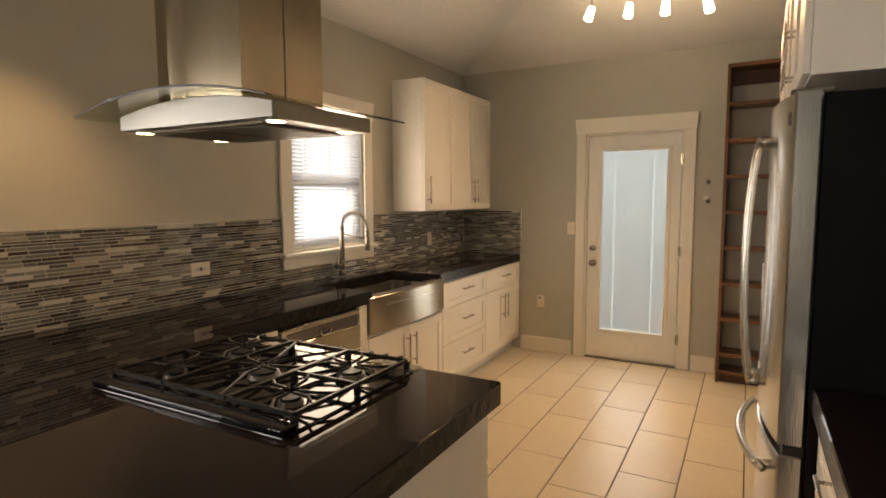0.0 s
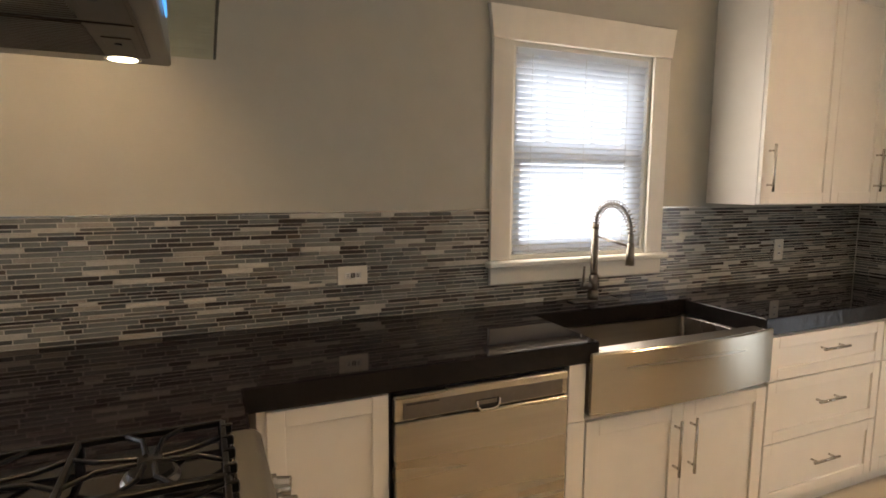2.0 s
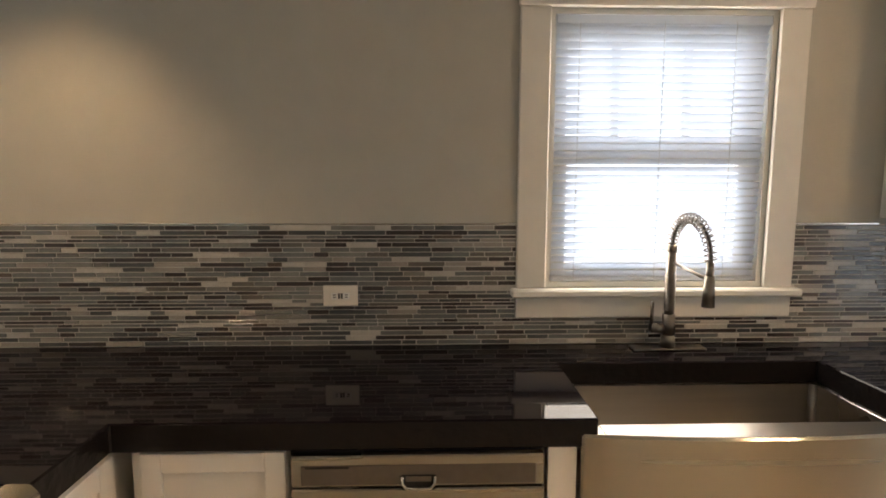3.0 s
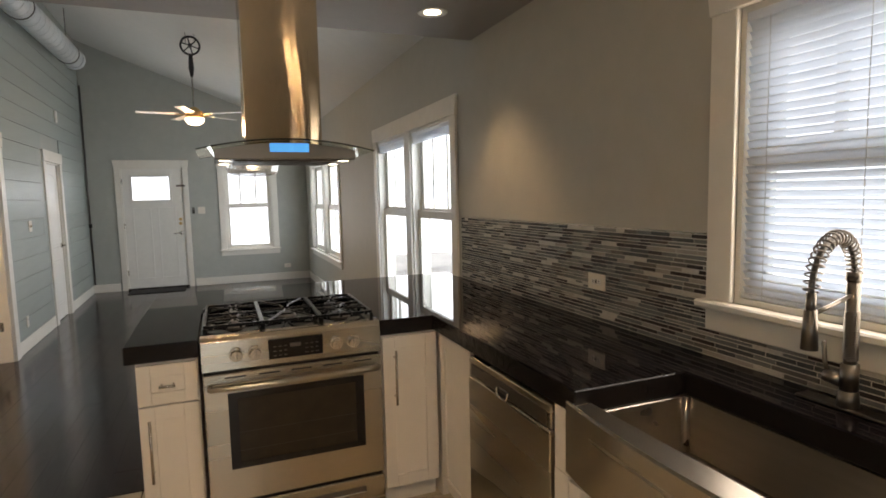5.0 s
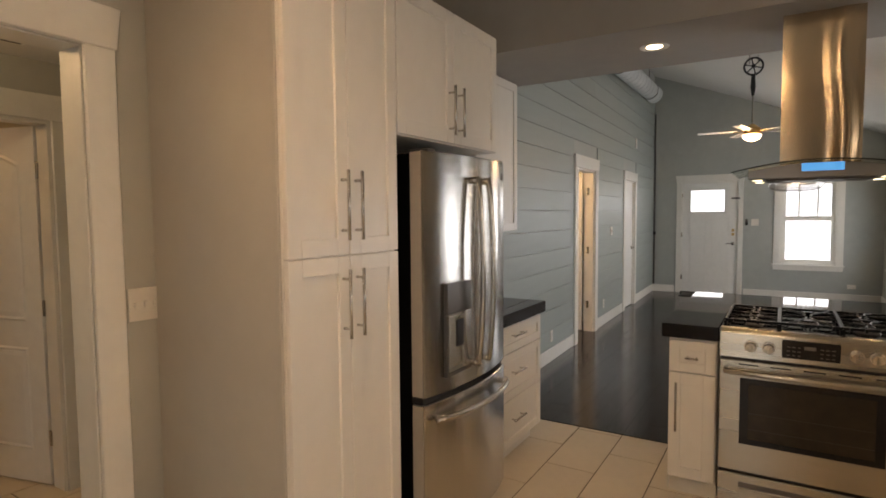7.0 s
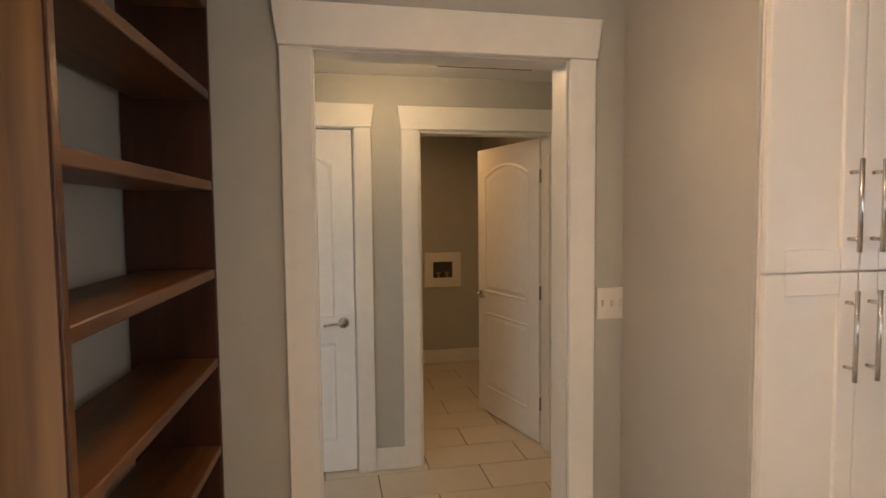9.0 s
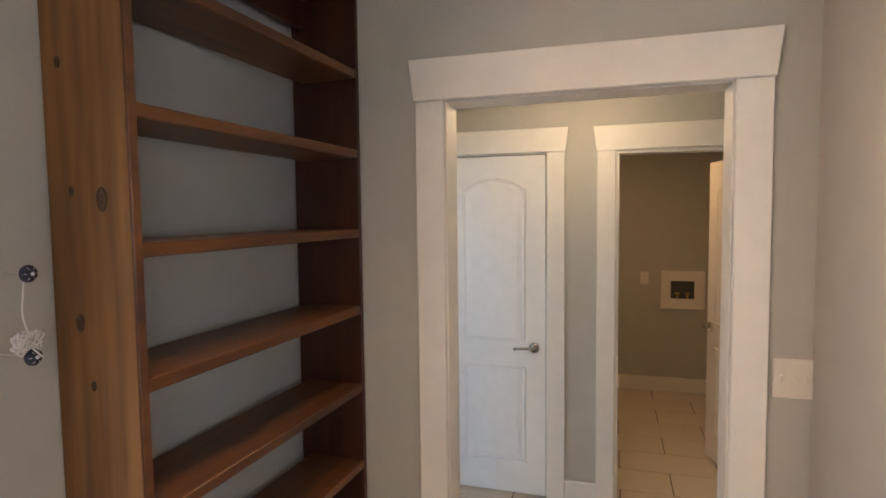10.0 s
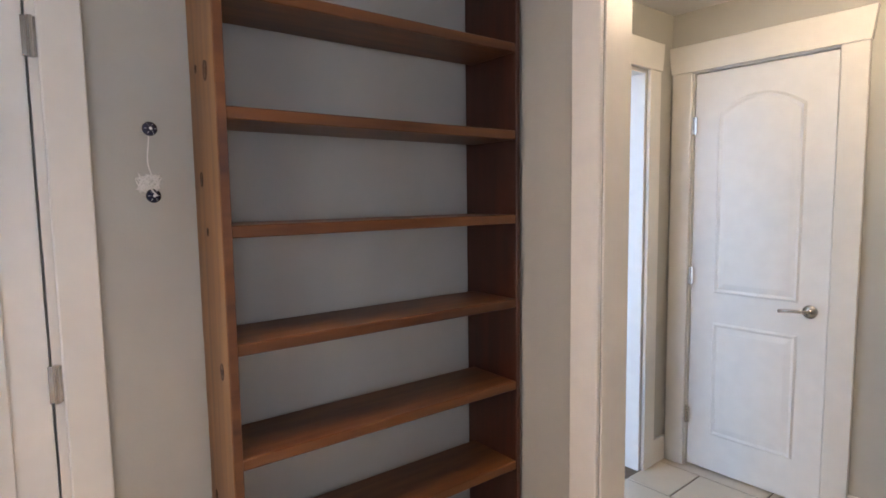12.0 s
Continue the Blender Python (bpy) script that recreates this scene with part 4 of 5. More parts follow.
flip = slope @ Matrix(((1, 0, 0, 0), (0, 1, 0, 0), (0, 0, 1, 0), (0, 0, 0, 1)))
part("display", box(-1.715, -1.485, 0.0, 0.004, -0.037, 0.050, 0.002, flip), ENAMEL, pn)
part("display_digits", box(-1.62, -1.575, 0.004, 0.0045, 0.012, 0.028, 0, flip), DARKSTEEL, pn)
for r_ in range(3):
    for k in range(3):
        for s in (-1, 1):
            part("display_mark", box(-1.6 + s * (0.045 + 0.022 * k) - 0.006, -1.6 + s * (0.045 + 0.022 * k) + 0.006, 0.004, 0.0045, -0.022 + 0.02 * r_, -0.019 + 0.02 * r_, 0, flip), DARKSTEEL, pn)
for x in (-1.355, -1.43, -1.775, -1.85):
    bm = rod(flip @ Vector((x, 0, 0.004)), flip @ Vector((x, 0.008, 0.004)), 0.029, 24)
    rod(flip @ Vector((x, 0.006, 0.004)), flip @ Vector((x, 0.032, 0.004)), 0.024, 24, 0.021, bm)
    box(x - 0.005, x + 0.005, 0.03, 0.038, -0.018, 0.026, 0.002, flip, bm)
    part("knob", bm, CHROME, pn, "satin steel burner knob")
od = part("oven_door", box(RX0 + 0.003, RX1 - 0.003, -0.025, 0.018, 0.228, 0.790, 0.005, rng), STEEL, rg)
part("window_surround", box(-1.890, -1.312, 0.018, 0.0195, 0.372, 0.704, 0.001, rng), ENAMEL, od)
part("oven_window", box(-1.852, -1.350, 0.0195, 0.021, 0.400, 0.676, 0.001, rng), OVENGLASS, od)
for z in (0.45, 0.53):
    part("oven_rack", box(-1.85, -1.35, 0.021, 0.0212, z, z + 0.0015, 0, rng), BLACK, od)
for k in range(5):
    part("vent_slot", box(-1.93 + 0.135 * k, -1.93 + 0.135 * k + 0.085, 0.018, 0.0188, 0.768, 0.774, 0, rng), BLACK, od)
hb = [rng @ Vector((RX0 + 0.03 + (RX1 - RX0 - 0.06) * k / 12, 0.048 + 0.016 * (1 - (2 * k / 12 - 1) ** 2), 0.738)) for k in range(13)]
bm = tube(hb, 0.014, 12)
for i in (0, -1):
    rod(hb[i] - Vector((0, 0.035, 0)), hb[i], 0.013, 12, bm=bm)
part("door_handle", bm, STEEL, od, smooth=True)
dr = part("warming_drawer", box(RX0 + 0.003, RX1 - 0.003, -0.025, 0.016, 0.04, 0.214, 0.005, rng), STEEL, rg)
part("drawer_recess", box(-1.885, -1.315, 0.016, 0.0175, 0.142, 0.176, 0.002, rng), DARKSTEEL, dr)
part("drawer_grip", box(-1.885, -1.315, 0.0175, 0.026, 0.142, 0.154, 0.003, rng), CHROME, dr)
ct = part("cooktop", box(RX0 + 0.001, RX1 - 0.001, 1.066, RY - 0.062, 0.916, 0.940, 0.006, seg=2), ENAMEL, rg)
part("rear_trim", box(RX0 + 0.001, RX1 - 0.001, 1.066, 1.118, 0.9405, 0.960, 0.009, seg=3), ENAMEL, ct, "black enamel rear lip")
BURN = [(-1.835, 1.50, 0.05), (-1.835, 1.24, 0.038), (-1.36, 1.50, 0.045), (-1.36, 1.24, 0.036), (-1.598, 1.37, 0.048)]
for x, y, r in BURN:
    bm = rod((x, y, 0.940), (x, y, 0.951), r, 24, r * 0.9)
    part("burner_base", bm, DARKSTEEL, ct, smooth=False)
    part("burner_cap", rod((x, y, 0.951), (x, y, 0.959), r * 0.8, 24, r * 0.72), IRON, ct)
for g0, g1, cs in ((RX0 + 0.02, -1.728, BURN[0:2]), (-1.722, -1.474, BURN[4:]), (-1.468, RX1 - 0.02, BURN[2:4])):
    bm = bmesh.new()
    zt0, zt1 = 0.968, 0.979
    ya, yb = 1.125, RY - 0.075
    b = 0.0055
    for x in (g0, g1):
        box(x - b, x + b, ya, yb, zt0 - 0.002, zt1, 0.002, bm=bm)
    for y in (ya, yb):
        box(g0, g1, y - b, y + b, zt0 - 0.002, zt1, 0.002, bm=bm)
    if len(cs) == 2:
        box(g0, g1, 1.37 - b, 1.37 + b, zt0 - 0.002, zt1, 0.002, bm=bm)
    for x in (g0, g1):
        for y in (ya, 1.37, yb):
            box(x - 0.008, x + 0.008, y - 0.008, y + 0.008, 0.9405, zt0, 0.002, bm=bm)
    for x, y, r in cs:
        for k in range(8):
            a = math.pi / 4 * k + math.pi / 8
            d = Vector((math.cos(a), math.sin(a), 0))
            lim = (1.37, yb) if y > 1.4 else ((ya, 1.37) if y < 1.3 else (ya, yb))
            tx = ((g1 if d.x > 0 else g0) - x) / d.x
            ty = ((lim[1] if d.y > 0 else lim[0]) - y) / d.y
            far = min(tx, ty)
            mid = min(0.085, far * 0.6)
            bend = Vector((-d.y, d.x, 0)) * (0.014 if k % 2 else -0.014)
            tube([Vector((x, y, zt1 - 0.004)) + d * 0.022, Vector((x, y, zt1 - 0.002)) + d * mid + bend, Vector((x, y, zt1 - 0.005)) + d * far], 0.0049, 6, bm)
    for k in range(4):
        xx = g0 + (g1 - g0) * (k + 0.5) / 4
        for y, s in ((yb, 1), (ya, -1)):
            box(xx - 0.006, xx + 0.006, y - 0.004, y + 0.018 if s > 0 else y + 0.004, zt0 - 0.006, zt1 + 0.002, 0.002, bm=bm)
    part("grate", bm, IRON, ct, "black cast iron burner grate")

# peninsula cabinets
c = cabinet("base_cabinet", pbase, -1.205, -0.972, 0.105, CB - 0.001, 0.60, "narrow white base cabinet with drawer and door")
d = shaker(c, "drawer_front", pbase, -1.200, -0.976, 0.684, 0.850, 0.05)
bar_handle(d, pbase, -1.088, 0.765, 0.06, False, out=0.021)
d = shaker(c, "door", pbase, -1.200, -0.976, 0.112, 0.678)
with_handle(d, pbase, -1.015, 0.50, 0.26)
c = cabinet("base_cabinet", pbase, -2.270, -1.990, 0.105, CB - 0.001, 0.60, "narrow white base cabinet beside the range")
d = shaker(c, "door", pbase, -2.264, -1.994, 0.112, 0.850)
with_handle(d, pbase, -2.050, 0.66, 0.26)
c = thing("peninsula_base", (-1.9, 0.85, 0), "white panelled base of the peninsula", "cabinet")
part("back_panel", box(XW + 0.003, -0.972, 0.66, 0.72, 0.0, CB - 0.001, 0.002), CABINET, c)
part("end_panel", box(-0.990, -0.971, 0.721, 1.050, 0.0, CB - 0.001, 0.002), CABINET, c)
part("corner_body", box(XW + 0.003, -2.29, 0.721, 1.65, 0.0, CB - 0.001, 0.002), CABINET, c)

# ---- range hood ----
hd = thing("range_hood", (-1.60, 1.35, 1.68), "stainless island range hood with curved glass canopy", "range hood")
HB = 1.682


def chimney_shell(x0, x1, y0, y1, z0, z1, n=28, rows=30):
    """A thin steel box whose broad faces bulge in a soft, wandering upright ridge."""
    bm = bmesh.new()
    rings = []
    for j in range(rows + 1):
        z = z0 + (z1 - z0) * j / rows
        c = x0 + 0.080 + 0.012 * math.sin(z * 9.0) - 0.03 * max(0.0, 1.95 - z)
        ridge = lambda x: 0.0115 * math.exp(-((x - c) / 0.042) ** 2) * min(1.0, (x - x0) / 0.02, (x1 - x) / 0.02)
        ring = [bm.verts.new((x0 + (x1 - x0) * k / n, y1 + ridge(x0 + (x1 - x0) * k / n), z)) for k in range(n + 1)]
        ring += [bm.verts.new((x1 - (x1 - x0) * k / n, y0 - ridge(x1 - (x1 - x0) * k / n), z)) for k in range(n + 1)]
        rings.append(ring)
    m = len(rings[0])
    for a, b in zip(rings, rings[1:]):
        for k in range(m):
            bm.faces.new((a[k], a[(k + 1) % m], b[(k + 1) % m], b[k]))
    bm.faces.new(rings[0])
    bm.faces.new(rings[-1])
    return bm


ch = part("chimney", chimney_shell(-1.785, -1.452, 1.195, 1.505, 1.75, SOFF - 0.001), CHIMNEY, hd, smooth=True)
ch.data.set_sharp_from_angle(angle=radians(40))
part("seam", box(-1.4518, -1.4510, 1.347, 1.351, 1.76, SOFF - 0.002, 0), DARKSTEEL, hd)
HW, HS = 0.305, 0.375
sag = lambda x: 1.768 - 0.34 * (x + 1.622) ** 2
xs = [-1.622 - HW + 2 * HW * k / 20 for k in range(21)]
outl = [(-1.622 - HW, HB), (-1.622 + HW, HB)] + [(x, sag(x) - 0.012) for x in reversed(xs)]
part("canopy", prism(outl, plane_of((0, 1.165, 0), (1, 0, 0), (0, 1, 0)), 0.398, 0.003), CANOPY, hd)
bm = bmesh.new()
cols = []
for k in range(33):
    x = -1.622 - HS + 2 * HS * k / 32
    ya, yb = 1.075, 1.643
    cols.append([bm.verts.new((x, y, sag(x) + dz)) for dz in (-0.006, 0.0) for y in (ya, yb)])
for p, q in zip(cols, cols[1:]):
    for i, j in ((0, 1), (1, 3), (3, 2), (2, 0)):
        bm.faces.new((p[i], p[j], q[j], q[i]))
bm.faces.new([cols[0][i] for i in (0, 1, 3, 2)])
bm.faces.new([cols[-1][i] for i in (0, 1, 3, 2)])
gl = part("glass_canopy", bm, HOODGLASS, hd, "smoky curved glass canopy", smooth=False)
for y in (1.075, 1.640):
    part("glass_edge", tube([(-1.622 - HS + 2 * HS * k / 32, y + (0.0 if y > 1.3 else 0.002), sag(-1.622 - HS + 2 * HS * k / 32) - 0.003) for k in range(33)], 0.003, 6), BLACK, gl)
part("display", box(-1.715, -1.545, 1.5655, 1.568, 1.715, 1.753, 0.001), SCREEN, hd, "glowing blue control display")
bm = box(-1.845, -1.395, 1.20, 1.535, HB - 0.004, HB - 0.0005, 0)
part("filter_frame", bm, FILTER, hd)
for x0, x1 in ((-1.84, -1.626), (-1.614, -1.40)):
    panel = part("filter_panel", box(x0, x1, 1.204, 1.531, HB - 0.006, HB - 0.0042, 0.0008), FILTER, hd, "ribbed steel grease filter")
    for k in range(21):
        x = x0 + 0.010 + k * 0.0098
        part("filter_slat", box(x, x + 0.0052, 1.225, 1.470, HB - 0.0085, HB - 0.0058, 0), FILTER, panel)
    mid = (x0 + x1) / 2
    part("latch_plate", box(mid - 0.035, mid + 0.035, 1.482, 1.520, HB - 0.0075, HB - 0.0058, 0.0006), FILTER, panel)
    part("latch", rod((mid, 1.500, HB - 0.0095), (mid, 1.500, HB - 0.0074), 0.005, 12), BLACK, panel)
for x in (-1.357, -1.885):
    for y in (1.215, 1.49):
        lt = part("hood_light", rod((x, y, HB - 0.002), (x, y, HB), 0.029, 24), CHROME, hd)
        part("lens", rod((x, y, HB - 0.0028), (x, y, HB - 0.002), 0.023, 24), GLOW, lt)

# recessed lights and track lights
for x, y in ((-0.81, 1.318), (-2.443, 1.266)):
    r = thing("recessed_light", (x, y, SOFF), "white recessed ceiling light, switched on", "light", "recessed lights")
    bm = bmesh.new()
    ring = [(0.052, SOFF - 0.002), (0.078, SOFF - 0.006), (0.082, SOFF - 0.001)]
    loops = [[bm.verts.new((x + q * math.cos(2 * math.pi * k / 32), y + q * math.sin(2 * math.pi * k / 32), z)) for k in range(32)] for q, z in ring]
    for la, lb in zip(loops, loops[1:]):
        for k in range(32):
            bm.faces.new((la[k], la[(k + 1) % 32], lb[(k + 1) % 32], lb[k]))
    part("trim_ring", bm, WHITEPLASTIC, r)
    part("bulb", rod((x, y, SOFF - 0.003), (x, y, SOFF - 0.0005), 0.046, 24), GLOW, r)
tl = thing("track_light", (-1.0, 4.55, 2.95), "ceiling track light with four white lamp heads", "light")
a0, a1 = Vector(TRACK[0]), Vector(TRACK[3])
along = (a1 - a0).normalized()
lift = Vector((0, 0, 0.10))
part("track", tube([a0 - along * 0.1 + lift, a1 + along * 0.1 + lift], 0.014, 10), CHROME, tl)
for s in (0.25, 0.75):
    p = a0.lerp(a1, s) + lift
    part("mount", rod(p, (p.x, p.y, kz(p.x, p.y)), 0.012, 10), CHROME, tl)
for k, p in enumerate(TRACK):
    p = Vector(p)
    d = Vector(((-0.28, -0.06, 0.02, 0.22)[k], -0.25, -1)).normalized()
    head = part("lamp_shade", rod(p - d * 0.01, p + d * 0.085, 0.026, 18, 0.034), GLOW, tl, "glowing frosted glass shade", smooth=False)
    part("stem", rod(p - d * 0.01, p + lift, 0.008, 8), CHROME, head)

# ---- mini blind at the sink window ----
wb = thing("window_blind", (XW, KWIN[0], KWIN[2]), "white horizontal mini blind lowered over sink window", "blind")
part("headrail", box(KWIN[0] + 0.02, KWIN[1] - 0.02, -0.027, 0.003, KWIN[3] - 0.05, KWIN[3] - 0.019, 0.003, west), SLAT, wb)
part("bottom_rail", box(KWIN[0] + 0.022, KWIN[1] - 0.022, -0.025, 0.001, KWIN[2] + 0.022, KWIN[2] + 0.034, 0.003, west), SLAT, wb)
bm = bmesh.new()
prof = [(-0.0125, -0.0022), (-0.005, 0.0), (0.005, 0.0), (0.0125, -0.0022)]
ends = []
for y in (-(KWIN[1] - KWIN[0]) / 2 + 0.024, (KWIN[1] - KWIN[0]) / 2 - 0.024):
    ends.append([bm.verts.new((p, y, q)) for p, q in prof] + [bm.verts.new((p, y, q - 0.0006)) for p, q in reversed(prof)])
for k in range(8):
    bm.faces.new((ends[0][k], ends[0][(k + 1) % 8], ends[1][(k + 1) % 8], ends[1][k]))
me = mesh_of(bm, "slat", SLAT)
n_s = 33
for k in range(n_s):
    z = KWIN[2] + 0.048 + k * (KWIN[3] - 0.062 - KWIN[2] - 0.048) / (n_s - 1)
    piece("slat", me, wb, (XW - 0.012, (KWIN[0] + KWIN[1]) / 2, z), (0, radians(-57), 0))
for u in (KWIN[0] + 0.10, (KWIN[0] + KWIN[1]) / 2, KWIN[1] - 0.14):
    part("ladder_cord", rod(west @ Vector((u, 0.0025, KWIN[2] + 0.03)), west @ Vector((u, 0.0025, KWIN[3] - 0.04)), 0.0012, 5), CORD, wb)

# ---- east side: tall cabinet, refrigerator, drawers ----
tall = plane_of((-0.163, 0, 0), (0, 1, 0), (-1, 0, 0))
c = cabinet("pantry_cabinet", tall, 3.012, 3.590, 0.105, 2.43, 0.66, "tall white pantry cabinet with four framed doors")
for z0, z1, hz in ((0.112, 1.380, 1.215), (1.385, 2.425, 1.555)):
    for a, b, hu in ((3.015, 3.298, 3.266), (3.302, 3.587, 3.338)):
        d = shaker(c, "door", tall, a, b, z0, z1)
        with_handle(d, tall, hu, hz, 0.24)
c = cabinet("over_fridge_cabinet", tall, 2.125, 3.010, 1.838, 2.43, 0.66, "white two-door cabinet over the refrigerator", toe=False)
for a, b, hu in ((2.128, 2.566, 2.530), (2.570, 3.007, 2.610)):
    d = shaker(c, "door", tall, a, b, 1.842, 2.426)
    with_handle(d, tall, hu, 1.985, 0.22)
low = plane_of((-0.078, 0, 0), (0, 1, 0), (-1, 0, 0))
c = cabinet("drawer_cabinet", low, 1.285, 2.060, 0.105, CB - 0.001, 0.63, "white three-drawer base cabinet beside the refrigerator")
for a, b in ((0.112, 0.400), (0.406, 0.686), (0.692, 0.850)):
    d = shaker(c, "drawer_front", low, 1.289, 2.056, a, b, 0.05)
    with_handle(d, low, 1.69, (a + b) / 2 + 0.02, 0.17, False)
up2 = plane_of((0.25, 0, 0), (0, 1, 0), (-1, 0, 0))
c = cabinet("wall_cabinet", up2, 0.925, 2.123, 1.395, 2.475, 0.30, "white wall cabinet with framed doors near the soffit", toe=False)
for a, b, hu in ((0.928, 1.522, 1.48), (1.526, 2.120, 1.57)):
    d = shaker(c, "door", up2, a, b, 1.399, 2.471)
    with_handle(d, up2, hu, 1.56, 0.22)

fr = thing("refrigerator", (0.15, 2.57, 0), "stainless French-door refrigerator with water dispenser", "refrigerator")
F0, F1 = 2.078, 2.858
part("case", box(-0.128, 0.52, F0 + 0.006, F1 - 0.004, 0.03, 1.780, 0.004), CASE, fr)
for y in (F0 + 0.06, F1 - 0.06):
    part("foot", rod((-0.12, y, 0), (-0.12, y, 0.031), 0.02, 10), BLACK, fr)
    part("hinge_cover", box(-0.21, -0.10, y - 0.03, y + 0.03, 1.781, 1.798, 0.005), DARKSTEEL, fr)
FM = (F0 + F1) / 2
bow = lambda y: -0.196 - 0.050 * (1 - ((y - FM) / 0.40) ** 2)


def bowed(y0, y1, z0, z1, n=12, back=-0.132):
    ys = [y0 + (y1 - y0) * k / n for k in range(n + 1)]
    out = [(bow(y), y) for y in ys] + [(back, y1), (back, y0)]
    return prism(out, Matrix(((1, 0, 0, 0), (0, 0, 1, 0), (0, 1, 0, z0), (0, 0, 0, 1))), z1 - z0, 0.005)


def fridge_handle(y, z0, z1):
    pts = []
    for k in range(21):
        a = k / 20
        pts.append((bow(y) - 0.028 - 0.034 * math.sin(math.pi * a) ** 0.6, y, z0 + (z1 - z0) * a))
    bm = tube(pts, 0.014, 12)
    for z in (z0 + 0.015, z1 - 0.015):
        rod((bow(y) + 0.002, y, z), (bow(y) - 0.035, y, z), 0.015, 12, bm=bm)
    return bm


for nm, y0, y1, hy in (("right_door", F0, FM - 0.002, FM - 0.05), ("left_door", FM + 0.002, F1, FM + 0.055)):
    d = part(nm, bowed(y0, y1, 0.737, 1.788), STEEL_V, fr)
    part("handle", fridge_handle(hy, 0.815, 1.690), CHROME, d, "curved stainless bar handle", smooth=True)
    if nm == "left_door":
        fx0 = bow(FM + 0.15)
        q0, q1 = FM + 0.045, FM + 0.275
        part("dispenser_panel", box(fx0 - 0.006, fx0 + 0.014, q0, q1, 1.080, 1.222, 0.004), DARKSTEEL, d)
        bm = bmesh.new()
        for a in ((q0, q0 + 0.015, 0.805, 1.079), (q1 - 0.015, q1, 0.805, 1.079), (q0 + 0.015, q1 - 0.015, 0.805, 0.825)):
            box(fx0 - 0.006, fx0 + 0.014, *a, 0.003, bm=bm)
        part("dispenser_frame", bm, DARKSTEEL, d)
        part("dispenser_recess", box(fx0 - 0.001, fx0 + 0.014, q0 + 0.015, q1 - 0.015, 0.825, 1.079, 0), STEEL, d)
        part("paddle", box(fx0 - 0.006, fx0 - 0.001, FM + 0.13, FM + 0.19, 0.93, 1.05, 0.002), BLACK, d)
    else:
        part("badge", box(bow(F0 + 0.05) - 0.003, bow(F0 + 0.05) + 0.004, F0 + 0.04, F0 + 0.06, 1.695, 1.735, 0.001), DARKSTEEL, d)
# thin warm grey strips paint in the light caught by the steel edge
for z0, z1 in ((0.742, 1.783), (0.075, 0.703)):
    part("door_edge", box(-0.190, -0.136, F1 + 0.0005, F1 + 0.003, z0, z1, 0.0008), LITEDGE, fr, "warm grey door edge, its caught light in the colour")
d = part("freezer_drawer", bowed(F0, F1, 0.07, 0.708), STEEL_V, fr)
pts = [(bow(y) - 0.025 - 0.03 * math.sin(math.pi * (y - F0 - 0.04) / (F1 - F0 - 0.08)) ** 0.5, y, 0.640) for y in [F0 + 0.04 + (F1 - F0 - 0.08) * k / 20 for k in range(21)]]
bm = tube(pts, 0.014, 12)
for i in (1, -2):
    rod(Vector(pts[i]) + Vector((0.05, 0, 0)), pts[i], 0.015, 12, bm=bm)
part("handle", bm, CHROME, d, "curved stainless bar handle", smooth=True)
part("gasket", box(-0.185, -0.131, F0 + 0.004, F1 - 0.004, 0.709, 0.736, 0), BLACK, fr)
part("kick_grille", box(-0.18, -0.135, F0 + 0.02, F1 - 0.02, 0.032, 0.066, 0), BLACK, fr)

# ---- built-in bookshelf ----
bs = thing("bookshelf", (0.0, YN - 0.12, 0.0), "tall red-brown stained pine bookshelf with empty shelves", "bookshelf")
SX0, SX1, SY0, SY1, ST = -0.482, 0.484, 5.045, 5.270, 2.50
wavy = [(SY1 - 0.004 - 0.011 * max(0.0, math.sin(z * 3.1) * 0.6 + math.sin(z * 7.7 + 1.0) * 0.5 + math.sin(z * 19.0) * 0.25), z) for z in [(ST - 0.002) * k / 80 for k in range(81)]]
part("side_board", prism([(SY0 + 0.003, 0.0)] + wavy + [(SY0 + 0.003, ST - 0.002)], Matrix(((0, 1, 0, SX0), (1, 0, 0, 0), (0, 0, 1, 0), (0, 0, 0, 1))), 0.002), SIDEWOOD, bs, "golden pine outer face with dark knots and wavy edge")
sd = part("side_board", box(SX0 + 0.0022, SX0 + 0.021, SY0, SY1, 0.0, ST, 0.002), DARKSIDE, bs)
part("front_edge", box(SX0 + 0.001, SX0 + 0.022, SY0 - 0.004, SY0 - 0.0002, 0.0, ST, 0.0015), SHELFWOOD, sd)
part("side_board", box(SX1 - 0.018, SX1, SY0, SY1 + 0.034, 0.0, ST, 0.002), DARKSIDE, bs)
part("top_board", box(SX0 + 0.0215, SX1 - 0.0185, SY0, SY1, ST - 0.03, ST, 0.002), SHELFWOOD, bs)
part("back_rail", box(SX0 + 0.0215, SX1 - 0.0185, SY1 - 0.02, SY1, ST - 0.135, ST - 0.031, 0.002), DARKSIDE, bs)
for z in (2.209, 1.933, 1.654, 1.378, 1.094, 0.809, 0.525, 0.24, 0.095):
    part("shelf", box(SX0 + 0.0215, SX1 - 0.0185, SY0 + 0.001, SY1 - 0.002, z - 0.030, z, 0.003), SHELFWOOD, bs)
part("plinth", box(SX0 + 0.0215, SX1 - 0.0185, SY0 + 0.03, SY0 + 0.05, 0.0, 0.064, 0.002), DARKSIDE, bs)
rk = random.Random(4)
